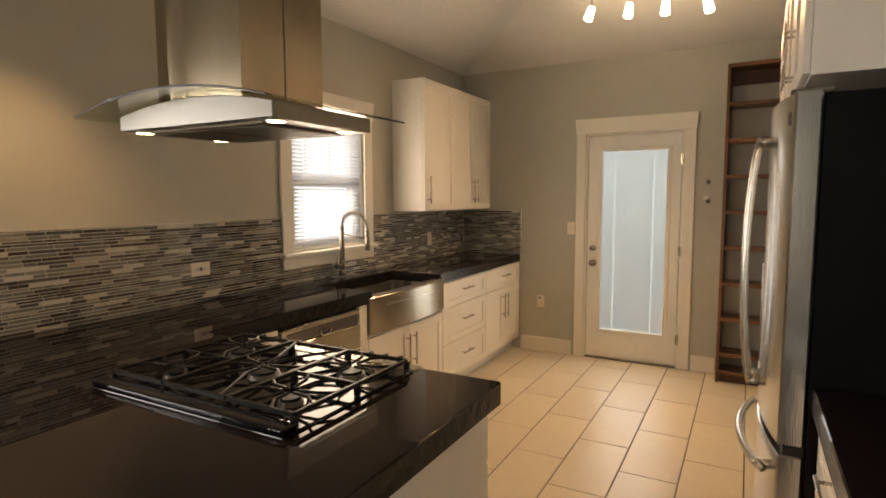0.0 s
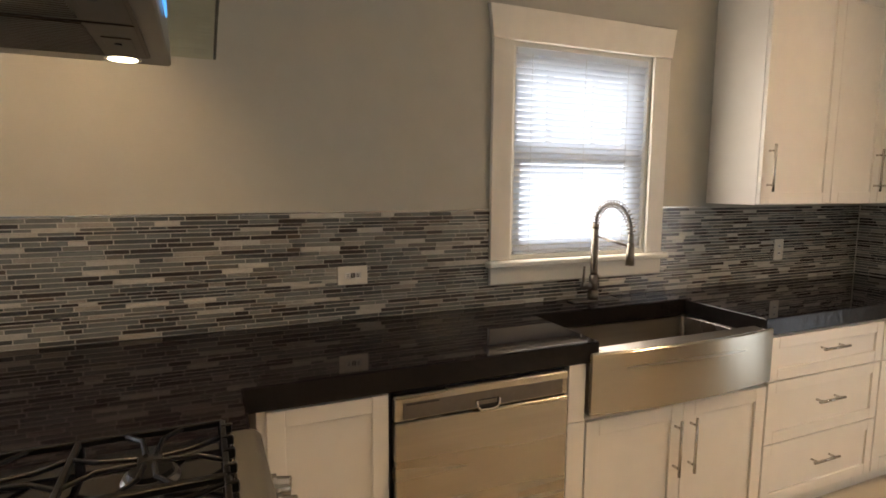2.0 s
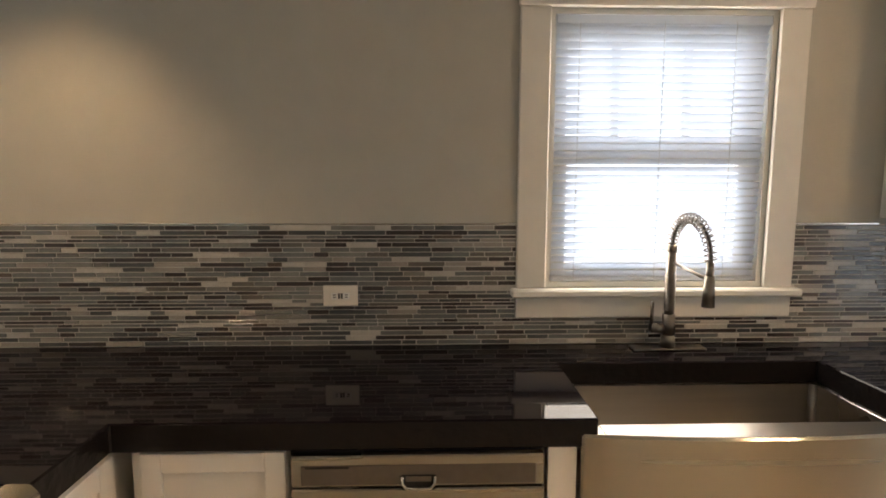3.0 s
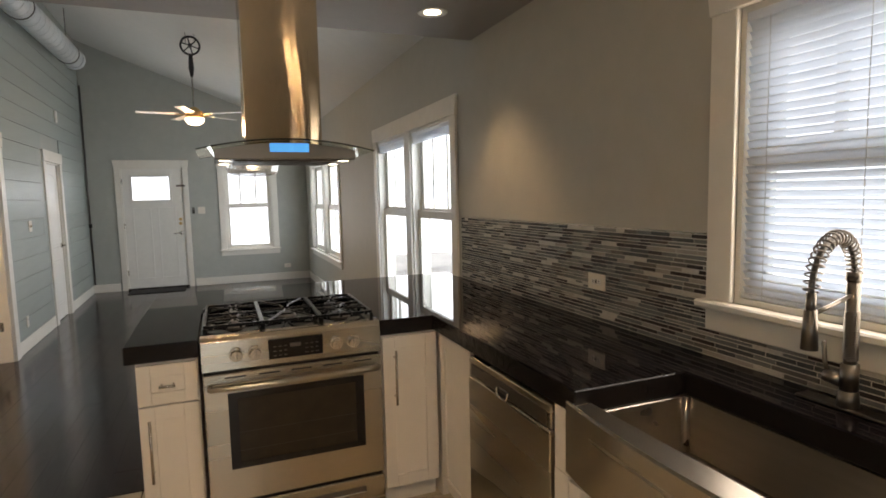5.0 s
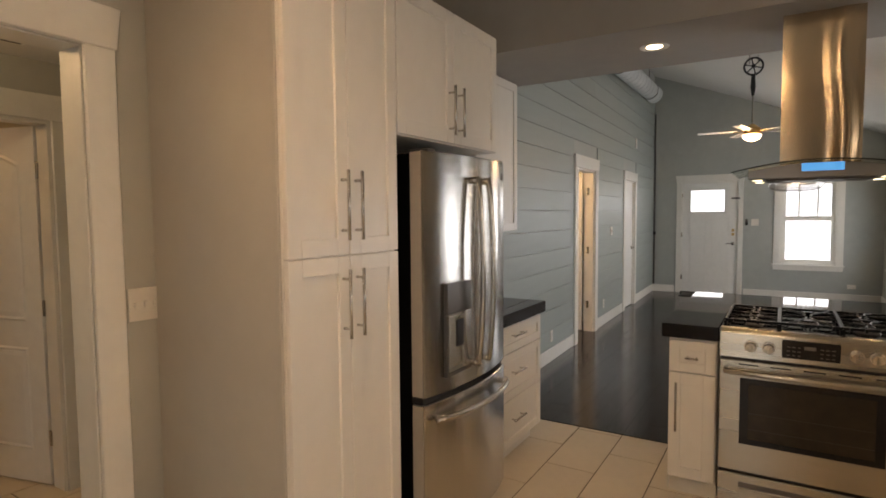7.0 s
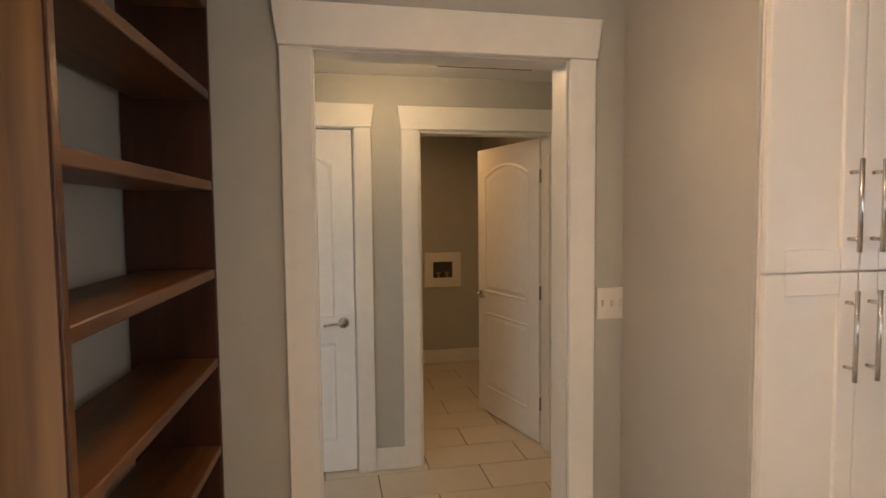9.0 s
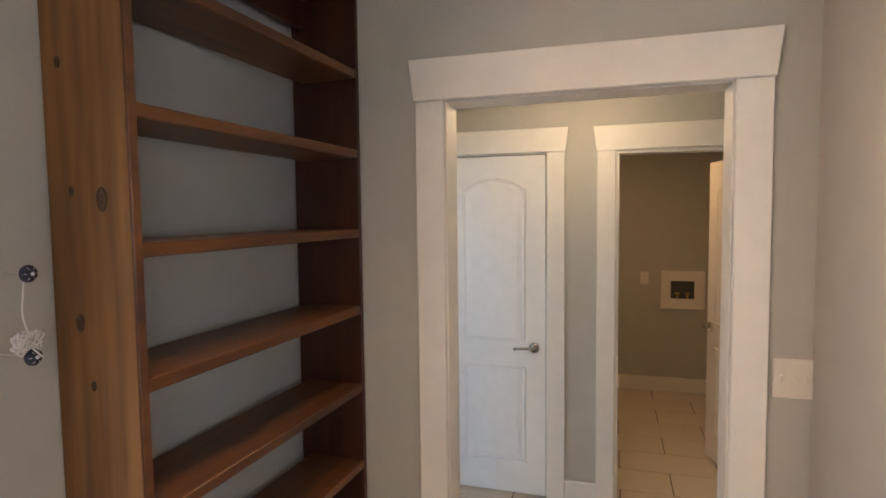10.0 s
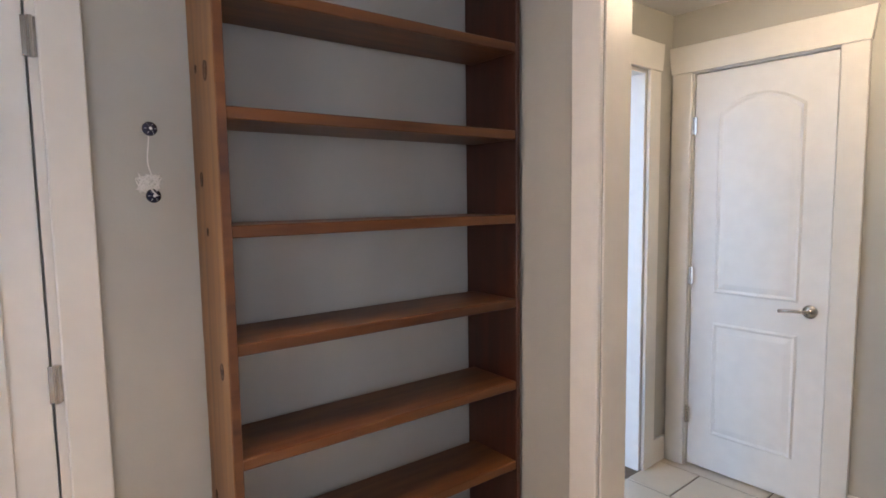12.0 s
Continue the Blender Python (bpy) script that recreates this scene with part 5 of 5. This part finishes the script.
for y, z, r in ((5.118, 1.742, 0.017), (5.20, 1.76, 0.007), (5.195, 1.49, 0.013), (5.105, 2.17, 0.014), (5.22, 2.02, 0.008), (5.165, 1.36, 0.007), (5.10, 1.02, 0.015), (5.21, 0.66, 0.010)):
    bm = bmesh.new()
    bmesh.ops.create_cone(bm, cap_ends=True, segments=14, radius1=r, radius2=r * 0.85, depth=0.0016)
    bm.transform(Matrix.Translation((SX0 - 0.0003, y, z)) @ Matrix.Diagonal((1, 0.7, 1.35, 1)) @ Matrix.Rotation(radians(-90), 4, "Y"))
    kn = part("knot", bm, KNOTFILL, bs)
    part("knot_ring", tube([(SX0 - 0.0008, y + 0.72 * r * (1 + 0.08 * math.sin(3 * q)) * math.cos(q), z + 1.38 * r * math.sin(q)) for q in [2 * math.pi * k / 20 for k in range(21)]], 0.0013, 5), KNOT, kn)
    part("knot_core", tube([(SX0 - 0.0009, y + 0.25 * r * math.cos(q), z + 0.5 * r * math.sin(q)) for q in [2 * math.pi * k / 12 for k in range(13)]], 0.0011, 5), KNOT, kn)

bs.rotation_euler = (0, 0, radians(-2.3))

# hooks on the wall with a string
for z in (1.605, 1.450):
    hk = thing("wall_hook", (-0.598, YN, z), "navy and white ceramic knob hook", "hook", "hooks beside the bookshelf")
    part("stem", rod((-0.598, YN - 0.001, z), (-0.598, YN - 0.09, z), 0.002, 10), PAINT, hk)
    bm = bmesh.new()
    bmesh.ops.create_uvsphere(bm, u_segments=18, v_segments=10, radius=0.0165)
    bm.transform(Matrix.Translation((-0.598, YN - 0.098, z)) @ Matrix.Diagonal((1, 0.62, 1, 1)))
    kb = part("knob", bm, NAVY, hk, "navy glazed ceramic knob", smooth=True)
    for k in range(6):
        a = math.pi / 3 * k
        part("stripe", tube([(-0.598 + q * math.cos(a), YN - 0.098 - 0.0105 * math.sqrt(max(0, 1 - (q / 0.0165) ** 2)), z + q * math.sin(a)) for q in (0.008, 0.010, 0.012, 0.0135)], 0.0004, 5), PORCELAIN, kb)
    part("button", rod((-0.598, YN - 0.107, z), (-0.598, YN - 0.1095, z), 0.0035, 12), PORCELAIN, kb)
st = thing("string_ornament", (-0.598, YN - 0.05, 1.601), "white knotted string hanging from a knob", "ornament")
pts = [(-0.598 - 0.012 * math.sin(k / 3) * k / 12, YN - 0.085, 1.594 - 0.115 * k / 12) for k in range(13)]
part("string", tube(pts, 0.0016, 6), CORD, st, smooth=True)
rk = random.Random(9)
cl, p = [], Vector((-0.608, YN - 0.095, 1.480))
for k in range(70):
    a = k * 0.9
    cl.append(p + Vector((0.022 * math.cos(a) + rk.uniform(-0.006, 0.006), rk.uniform(-0.014, 0.014), 0.017 * math.sin(a * 1.13) + rk.uniform(-0.006, 0.006))))
part("string_tangle", tube(cl, 0.0016, 5), CORD, st, smooth=True)
part("string_tail", tube([p, p + Vector((0.006, -0.02, -0.02)), p + Vector((0.014, -0.022, -0.03))], 0.0018, 6), CORD, st, smooth=True)

# outlets and switches
go = outlet(west @ Matrix.Translation((0, 0.009, 0)), 2.134, 1.112, "ivory wall outlet set in the mosaic", wide=True)
for u in (2.1285, 2.1395):
    part("button", box(u - 0.0042, u + 0.0042, 0.0095, 0.0105, 1.103, 1.121, 0.0008, west @ Matrix.Translation((0, 0.007, 0))), BLACK, go)
outlet(west @ Matrix.Translation((0, 0.009, 0)), 4.572, 1.111, "ivory wall outlet in the mosaic by the corner")
outlet(north, -2.031, 0.488, "ivory wall outlet near the back door")
outlet(north, -1.745, 1.198, "ivory light switch beside the back door", switch=True)
outlet(east_k, 3.650, 1.207, "ivory triple light switch by the opening", 3, True)
outlet(south, -1.035, 1.335, "white double switch beside the front door", 2, True)
outlet(south, -2.46, 0.26, "white wall outlet near the far corner", wide=True)
outlet(east_l @ Matrix.Translation((0, 0.014, 0)), -0.62, 0.265, "white wall outlet on the boarded wall")
outlet(east_l @ Matrix.Translation((0, 0.014, 0)), -2.75, 0.30, "white wall outlet on the boarded wall")
outlet(east_l @ Matrix.Translation((0, 0.014, 0)), -3.16, 1.27, "white light switch on the boarded wall", 2, True)
kp = thing("door_keypad", (-0.905, YS, 1.335), "small black keypad beside the front door", "keypad")
part("case", box(-0.925, -0.885, 0.001, 0.025, 1.28, 1.39, 0.004, south), BLACK, kp)
part("plate", box(-0.92, -0.89, 0.0255, 0.027, 1.35, 1.38, 0.001, south), DARKSTEEL, kp)
th = thing("wall_sensor", (XL, -4.77, 2.68), "small white sensor high on wall", "sensor")
part("case", box(-4.81, -4.73, 0.015, 0.04, 2.58, 2.74, 0.006, east_l), WHITEPLASTIC, th)
part("lens", box(-4.79, -4.75, 0.04, 0.044, 2.62, 2.66, 0.002, east_l), PLASTIC, th)

# laundry fittings
lb = thing("washer_outlet_box", (4.21, 3.54, 0.97), "white recessed washer valve box in wall", "valve box")
lm = plane_of((4.21, 0, 0), (0, 1, 0), (-1, 0, 0))
bm = bmesh.new()
for a, b, c_, d_ in ((3.347, 3.435, 0.79, 1.146), (3.637, 3.725, 0.79, 1.146), (3.435, 3.637, 0.79, 0.885), (3.435, 3.637, 1.05, 1.146)):
    box(a, b, 0.001, 0.02, c_, d_, 0.002, lm, bm)
part("surround", bm, TRIM, lb)
part("recess", box(3.435, 3.637, 0.001, 0.004, 0.885, 1.05, 0, lm), DARKSTEEL, lb)
for u in (3.495, 3.580):
    bm = rod(lm @ Vector((u, 0.012, 0.886)), lm @ Vector((u, 0.012, 0.93)), 0.010, 10)
    rod(lm @ Vector((u - 0.02, 0.014, 0.935)), lm @ Vector((u + 0.02, 0.014, 0.935)), 0.009, 10, bm=bm)
    part("valve", bm, BRASS, lb)
outlet(lm, 3.868, 1.073, "white wall outlet in the laundry room")

pl = thing("plug_in_device", (-2.031, YN, 0.52), "small white plug-in device on the outlet", "plug")
part("case", box(-2.058, -2.006, 0.010, 0.040, 0.488, 0.548, 0.006, north), WHITEPLASTIC, pl)
part("lens", box(-2.042, -2.022, 0.040, 0.043, 0.515, 0.535, 0.002, north), DARKSTEEL, pl)
hv = thing("ceiling_vent", (1.55, 3.85, HC), "white slotted air vent in hall ceiling", "vent")
part("frame", box(1.44, 1.64, 3.52, 4.10, HC - 0.010, HC - 0.001, 0.002), WHITEPLASTIC, hv)
for k in range(7):
    part("slat", box(1.462 + 0.024 * k, 1.470 + 0.024 * k, 3.54, 4.08, HC - 0.013, HC - 0.010, 0), DARKSTEEL, hv)
# unseen fixture, added to go with the hall lamp
hl = thing("recessed_light", (1.25, 4.3, HC), "unseen round ceiling light added in the hall, lit", "light")
part("trim_ring", rod((1.25, 4.3, HC - 0.006), (1.25, 4.3, HC - 0.001), 0.085, 28), WHITEPLASTIC, hl)
part("bulb", rod((1.25, 4.3, HC - 0.050), (1.25, 4.3, HC - 0.0062), 0.040, 24, 0.062), GLOW, hl)

cn = thing("wall_conduit", (xl(YS) - 0.035, YS + 0.03, 0.14), "dark painted pipe running up the room corner", "pipe")
part("pipe", rod((xl(YS) - 0.035, YS + 0.022, 0.14), (xl(YS) - 0.035, YS + 0.022, 3.4), 0.012, 12), DARKSTEEL, cn, smooth=True)
part("bracket", box(xl(YS) - 0.060, xl(YS) - 0.016, YS + 0.001, YS + 0.04, 1.10, 1.16, 0.003), BLACK, cn)

# ---- living room ----
FX, FY = -1.12, -3.0
fan = thing("ceiling_fan", (FX, FY, 3.3), "ceiling fan with lit bowl lamp, hung from pulley", "ceiling fan")

zc = VAULT0 + VAULT * (FX - XW)
for dx in (-0.045, 0.045):
    part("hanger", rod((FX + dx, FY, 3.30), (FX + dx, FY, zc), 0.004, 6), DARKSTEEL, fan)
bm = bmesh.new()
ring = [(FX + 0.10 * math.cos(a), FY, 3.27 + 0.10 * math.sin(a)) for a in [2 * math.pi * k / 32 for k in range(33)]]
tube(ring, 0.012, 8, bm)
for k in range(3):
    a = math.pi * k / 3 + 0.3
    rod((FX - 0.1 * math.cos(a), FY, 3.27 - 0.1 * math.sin(a)), (FX + 0.1 * math.cos(a), FY, 3.27 + 0.1 * math.sin(a)), 0.007, 8, bm=bm)
rod((FX, FY - 0.03, 3.27), (FX, FY + 0.03, 3.27), 0.022, 14, bm=bm)
part("pulley_wheel", bm, BLACK, fan)
bm = rod((FX, FY, 3.16), (FX, FY, 3.02), 0.022, 12, 0.03)
rod((FX, FY, 3.02), (FX, FY, 2.92), 0.03, 12, 0.014, bm)
part("pulley_block", bm, BLACK, fan)
part("downrod", rod((FX, FY, 2.92), (FX, FY, 2.58), 0.010, 10), CHROME, fan)
bm = rod((FX, FY, 2.58), (FX, FY, 2.53), 0.03, 20, 0.09)
rod((FX, FY, 2.53), (FX, FY, 2.46), 0.095, 24, bm=bm)
part("motor", bm, BRASS, fan)
for k in range(5):
    a = 2 * math.pi * k / 5 + 0.10
    m = Matrix.Translation((FX, FY, 2.50)) @ Matrix.Rotation(a, 4, "Z") @ Matrix.Rotation(radians(5), 4, "X")
    bl = part("blade", box(0.16, 0.60, -0.05, 0.05, -0.004, 0.004, 0.003, m), WHITEPLASTIC, fan)
    part("blade_iron", box(0.07, 0.2, -0.018, 0.018, -0.010, -0.004, 0.002, m), BRASS, bl)
bm = bmesh.new()
bmesh.ops.create_uvsphere(bm, u_segments=24, v_segments=12, radius=0.1)
bmesh.ops.delete(bm, geom=[v for v in bm.verts if v.co.z > 0.02], context="VERTS")
bm.transform(Matrix.Translation((FX, FY, 2.45)) @ Matrix.Diagonal((1.05, 1.05, 0.75, 1)))
part("lamp_bowl", bm, FANGLOW, fan, "lit frosted glass bowl", smooth=True)

PX, PY = -1.54, 0.33
pd = thing("pendant_lamp", (PX, PY, 1.665), "clear glass dome pendant lamp over the peninsula", "pendant lamp")
part("stem", rod((PX, PY, 1.865), (PX, PY, VAULT0 + VAULT * (PX - XW)), 0.005, 8), CHROME, pd)
bm = rod((PX, PY, 1.795), (PX, PY, 1.875), 0.022, 14, 0.016)
part("socket", bm, BRASS, pd)
bm = bmesh.new()
prof = [(0.025, 1.840), (0.07, 1.833), (0.12, 1.805), (0.155, 1.755), (0.165, 1.705), (0.15, 1.675), (0.11, 1.660), (0.05, 1.655)]
loops = [[bm.verts.new((PX + r * math.cos(2 * math.pi * k / 32), PY + r * math.sin(2 * math.pi * k / 32), z)) for k in range(32)] for r, z in prof]
for la, lb in zip(loops, loops[1:]):
    for k in range(32):
        bm.faces.new((la[k], la[(k + 1) % 32], lb[(k + 1) % 32], lb[k]))
part("glass_shade", bm, CLEAR, pd, "clear glass dome shade", smooth=True)
bm = bmesh.new()
bmesh.ops.create_uvsphere(bm, u_segments=16, v_segments=10, radius=0.03)
bm.transform(Matrix.Translation((PX, PY, 1.760)) @ Matrix.Diagonal((1, 1, 1.3, 1)))
part("bulb", bm, GLOW, pd, smooth=True)

dc = thing("ventilation_duct", (0.36, -2.0, 3.42), "exposed round galvanised air duct along wall", "duct")
bm = rod((0.38, 0.69, 3.44), (0.38, -4.75, 3.44), 0.13, 28)
part("pipe", bm, DUCT, dc, smooth=True)
for k in range(30):
    y = 0.5 - 0.17 * k
    part("seam", tube([(0.38 + 0.131 * math.cos(2 * math.pi * j / 24), y - 0.17 * j / 24, 3.44 + 0.131 * math.sin(2 * math.pi * j / 24)) for j in range(25)], 0.003, 5), DUCT, dc)
bm = rod((0.38, -4.75, 3.44), (0.38, -4.86, 3.44), 0.138, 28)
rod((0.38, -4.86, 3.44), (0.38, -4.98, 3.40), 0.11, 24, 0.07, bm)
part("end_collar", bm, DUCT, dc)
for y in (-0.6, -2.6, -4.5):
    part("strap", tube([(0.38 + 0.134 * math.cos(a), y, 3.44 + 0.134 * math.sin(a)) for a in [2 * math.pi * k / 24 for k in range(25)]], 0.006, 5), DARKSTEEL, dc)
part("hanger", rod((0.38, -4.5, 3.57), (0.38, -4.5, VAULT0 + VAULT * (0.38 - XW)), 0.005, 6), DARKSTEEL, dc)

solid("door_mat", box(-0.72, 0.14, YS + 0.06, YS + 0.50, 0.0, 0.012, 0.004), RUBBER, "dark flat mat inside the front door", "mat")

# ---- pieces of walls and floors ----
rt = random.Random(11)
TX, TY, TGAP = 0.3005, 0.620, 0.007
tile_full = mesh_of(box(-TX / 2 + TGAP / 2, TX / 2 - TGAP / 2, -TY / 2 + TGAP / 2, TY / 2 - TGAP / 2, -0.008, 0.0, 0.0018), "tile", TILE)
CUT = {}


def tiles(floor, x0, x1, y0, y1, taken=()):
    c0 = math.floor((x0 + 0.268) / TX)
    c1 = math.ceil((x1 + 0.268) / TX)
    for c in range(c0, c1):
        xa, xb = -0.268 + c * TX, -0.268 + (c + 1) * TX
        off = 1.628 if c % 2 else 1.318
        r0 = math.floor((y0 - off) / TY)
        r1 = math.ceil((y1 - off) / TY)
        for r in range(r0, r1):
            ya, yb = off + r * TY, off + (r + 1) * TY
            a, b, d, e = max(xa, x0), min(xb, x1), max(ya, y0), min(yb, y1)
            if b - a < 0.02 or e - d < 0.02 or any(a >= q[0] and b <= q[1] and d >= q[2] and e <= q[3] for q in taken):
                continue
            size = (round(b - a, 3), round(e - d, 3))
            if abs(size[0] - TX) < 0.002 and abs(size[1] - TY) < 0.002:
                me = tile_full
            else:
                if size not in CUT:
                    CUT[size] = mesh_of(box(-size[0] / 2 + TGAP / 2, size[0] / 2 - TGAP / 2, -size[1] / 2 + TGAP / 2, size[1] / 2 - TGAP / 2, -0.008, 0.0, 0.0018), "tile", TILE)
                me = CUT[size]
            piece("tile", me, floor, ((a + b) / 2, (d + e) / 2, rt.uniform(-0.0006, 0.0006)))


tiles(floor_k, XW, XL, 0.965, YN, taken=[(XW, -2.33, 0, 6), (-9, -0.98, 0, 1.6), (-0.1, 9, 1.2, 3.6)])
tiles(floor_h, XL, 4.20, 2.25, 5.27)
solid("threshold", box(-0.97, 0.0, 0.950, 0.972, 0.0, 0.006, 0.002), DARKWOOD, "dark wooden strip between tile and boards", kind="structure")

BW, BL = 0.128, 1.83
boards = {}
xb = XW
col = 0
while xb < 0.69:
    w = min(BW, 0.70 - xb)
    y = YS - rt.uniform(0, BL)
    while y < 0.955:
        a, b = max(y, YS), min(y + BL, 0.955)
        if b - a > 0.05:
            key = (round(w, 3), round(b - a, 2))
            if key not in boards:
                boards[key] = mesh_of(box(-key[0] / 2 + 0.0005, key[0] / 2 - 0.0005, -key[1] / 2 + 0.001, key[1] / 2 - 0.001, -0.006, 0.0, 0.0004), "floor_board", DARKWOOD)
            piece("floor_board", boards[key], floor_l, (xb + w / 2, (a + b) / 2, -0.0002))
        y += BL
    xb += BW
    col += 1

# painted boards on the east wall
wall_e = bpy.data.objects["wall_east_living"]
PH = 0.202
holes = [(IDOOR[0] - 0.12, IDOOR[1] + 0.12, 0, 2.22), (D2[0] - 0.105, D2[1] + 0.105, 0, 2.22)]
z = 0.136
row = 0
while z < 3.9:
    cuts = [YS + 0.01, 1.18]
    joint = -5.2 + (row * 1.37) % 5.4
    spans = [(YS + 0.01, joint), (joint, 1.18)]
    for h in holes:
        if z < h[3]:
            spans = [s for a, b in spans for s in ((a, min(b, h[0])), (max(a, h[1]), b))]
    for a, b in spans:
        if b - a > 0.03:
            d = rt.uniform(0.010, 0.0125)
            bm = box(-(b - a) / 2 + 0.001, (b - a) / 2 - 0.001, 0.0005, d, -PH / 2 + 0.003, PH / 2 - 0.003, 0.002, plane_of((0, 0, 0), (0, 1, 0), (-1, 0, 0)))
            piece("wall_board", mesh_of(bm, "wall_board", PLANK), wall_e, east_l @ Vector(((a + b) / 2, 0, z + PH / 2)), (0, 0, math.atan(SKEW)))
    z += PH
    row += 1

# glass and stone mosaic
MO, MI = mosaic("mosaic_strip", "object"), mosaic("mosaic_strip_joined", "island")
rows = []
z = CT + 0.003
while z < 1.352:
    h = rt.choice((0.0140, 0.0140, 0.0140, 0.0095))
    rows.append((z, h))
    z += h + 0.0027
MTOP = z


def grout(name, m, spans, label):
    bm = bmesh.new()
    for a, b, c, d in spans:
        box(a, b, 0.0005, 0.0062, c, d, 0, m, bm)
    return solid(name, bm, MGROUT, label, kind="structure")


gw = grout("backsplash_west", west, [(0.642, KWIN[0] - 0.1, CT + 0.001, MTOP), (KWIN[0] - 0.1, KWIN[1] + 0.1, CT + 0.001, KWIN[2] - 0.106), (KWIN[1] + 0.1, YN - 0.001, CT + 0.001, MTOP)], "mosaic backsplash of grey, brown and cream strips")
gn = grout("backsplash_north", north, [(XW + 0.006, -2.24, CT + 0.001, MTOP)], "mosaic backsplash of grey, brown and cream strips")
part("metal_edge", box(0.642, KWIN[0] - 0.101, 0.0005, 0.010, MTOP, MTOP + 0.006, 0.001, west), CHROME, gw)
part("metal_edge", box(KWIN[1] + 0.101, 3.999, 0.0005, 0.010, MTOP, MTOP + 0.006, 0.001, west), CHROME, gw)
part("metal_edge", box(-2.239, -2.233, 0.0005, 0.010, CT + 0.001, MTOP + 0.006, 0.001, north), CHROME, gn)
LENS = (0.048, 0.072, 0.072, 0.098, 0.098, 0.124, 0.148)
STRIP = {}
flat = {}
count = 0


def joined(key, m, u, z, l, h, d):
    vs, fs = flat.setdefault(key, ([], []))
    b = len(vs)
    e = 0.0009
    for (uu, zz, ww) in ((u, z, 0.0048), (u + l, z, 0.0048), (u + l, z + h, 0.0048), (u, z + h, 0.0048), (u + e, z + e, d), (u + l - e, z + e, d), (u + l - e, z + h - e, d), (u + e, z + h - e, d)):
        vs.append(tuple(m @ Vector((uu, ww, zz))))
    fs.extend(tuple(b + i for i in f) for f in ((4, 5, 6, 7), (0, 1, 5, 4), (1, 2, 6, 5), (2, 3, 7, 6), (3, 0, 4, 7)))


for key, m, par, u0, u1 in (("w", west, gw, 0.644, YN - 0.01), ("n", north, gn, XW + 0.012, -2.243)):
    for z, h in rows:
        u = u0 - rt.uniform(0, 0.05)
        while u < u1:
            l = rt.choice(LENS)
            a, b = max(u, u0), min(u + l, u1)
            u += l + 0.0027
            if key == "w" and z + h > KWIN[2] - 0.106 and b > KWIN[0] - 0.101 and a < KWIN[1] + 0.101:
                if a < KWIN[0] - 0.101:
                    b = KWIN[0] - 0.101
                elif b > KWIN[1] + 0.101:
                    a = KWIN[1] + 0.101
                else:
                    continue
            if b - a < 0.006:
                continue
            d = 0.0048 + rt.choice((0.0028, 0.0034, 0.004))
            near = key == "w" and 1.72 < a and b < 2.60 and abs(b - a - l) < 1e-6 and z > 1.0 and count < 300
            if near:
                k = (l, h)
                if k not in STRIP:
                    STRIP[k] = mesh_of(box(-l / 2, l / 2, 0.0, 0.0036, -h / 2, h / 2, 0.0009, plane_of((0, 0, 0), (0, 1, 0), (1, 0, 0))), "tile", MO)
                piece("tile", STRIP[k], par, m @ Vector(((a + b) / 2, 0.0048 + rt.uniform(0, 0.0006), z + h / 2)))
                count += 1
            else:
                joined(key, m, a, z, b - a, h, d)
for key, par in (("w", gw), ("n", gn)):
    vs, fs = flat[key]
    me = bpy.data.meshes.new("mosaic_tiles")
    me.from_pydata(vs, [], fs)
    me.materials.append(MI)
    ob = new("mosaic_tiles", me)
    ob.parent = par
    tagged(ob, kind="stuff")
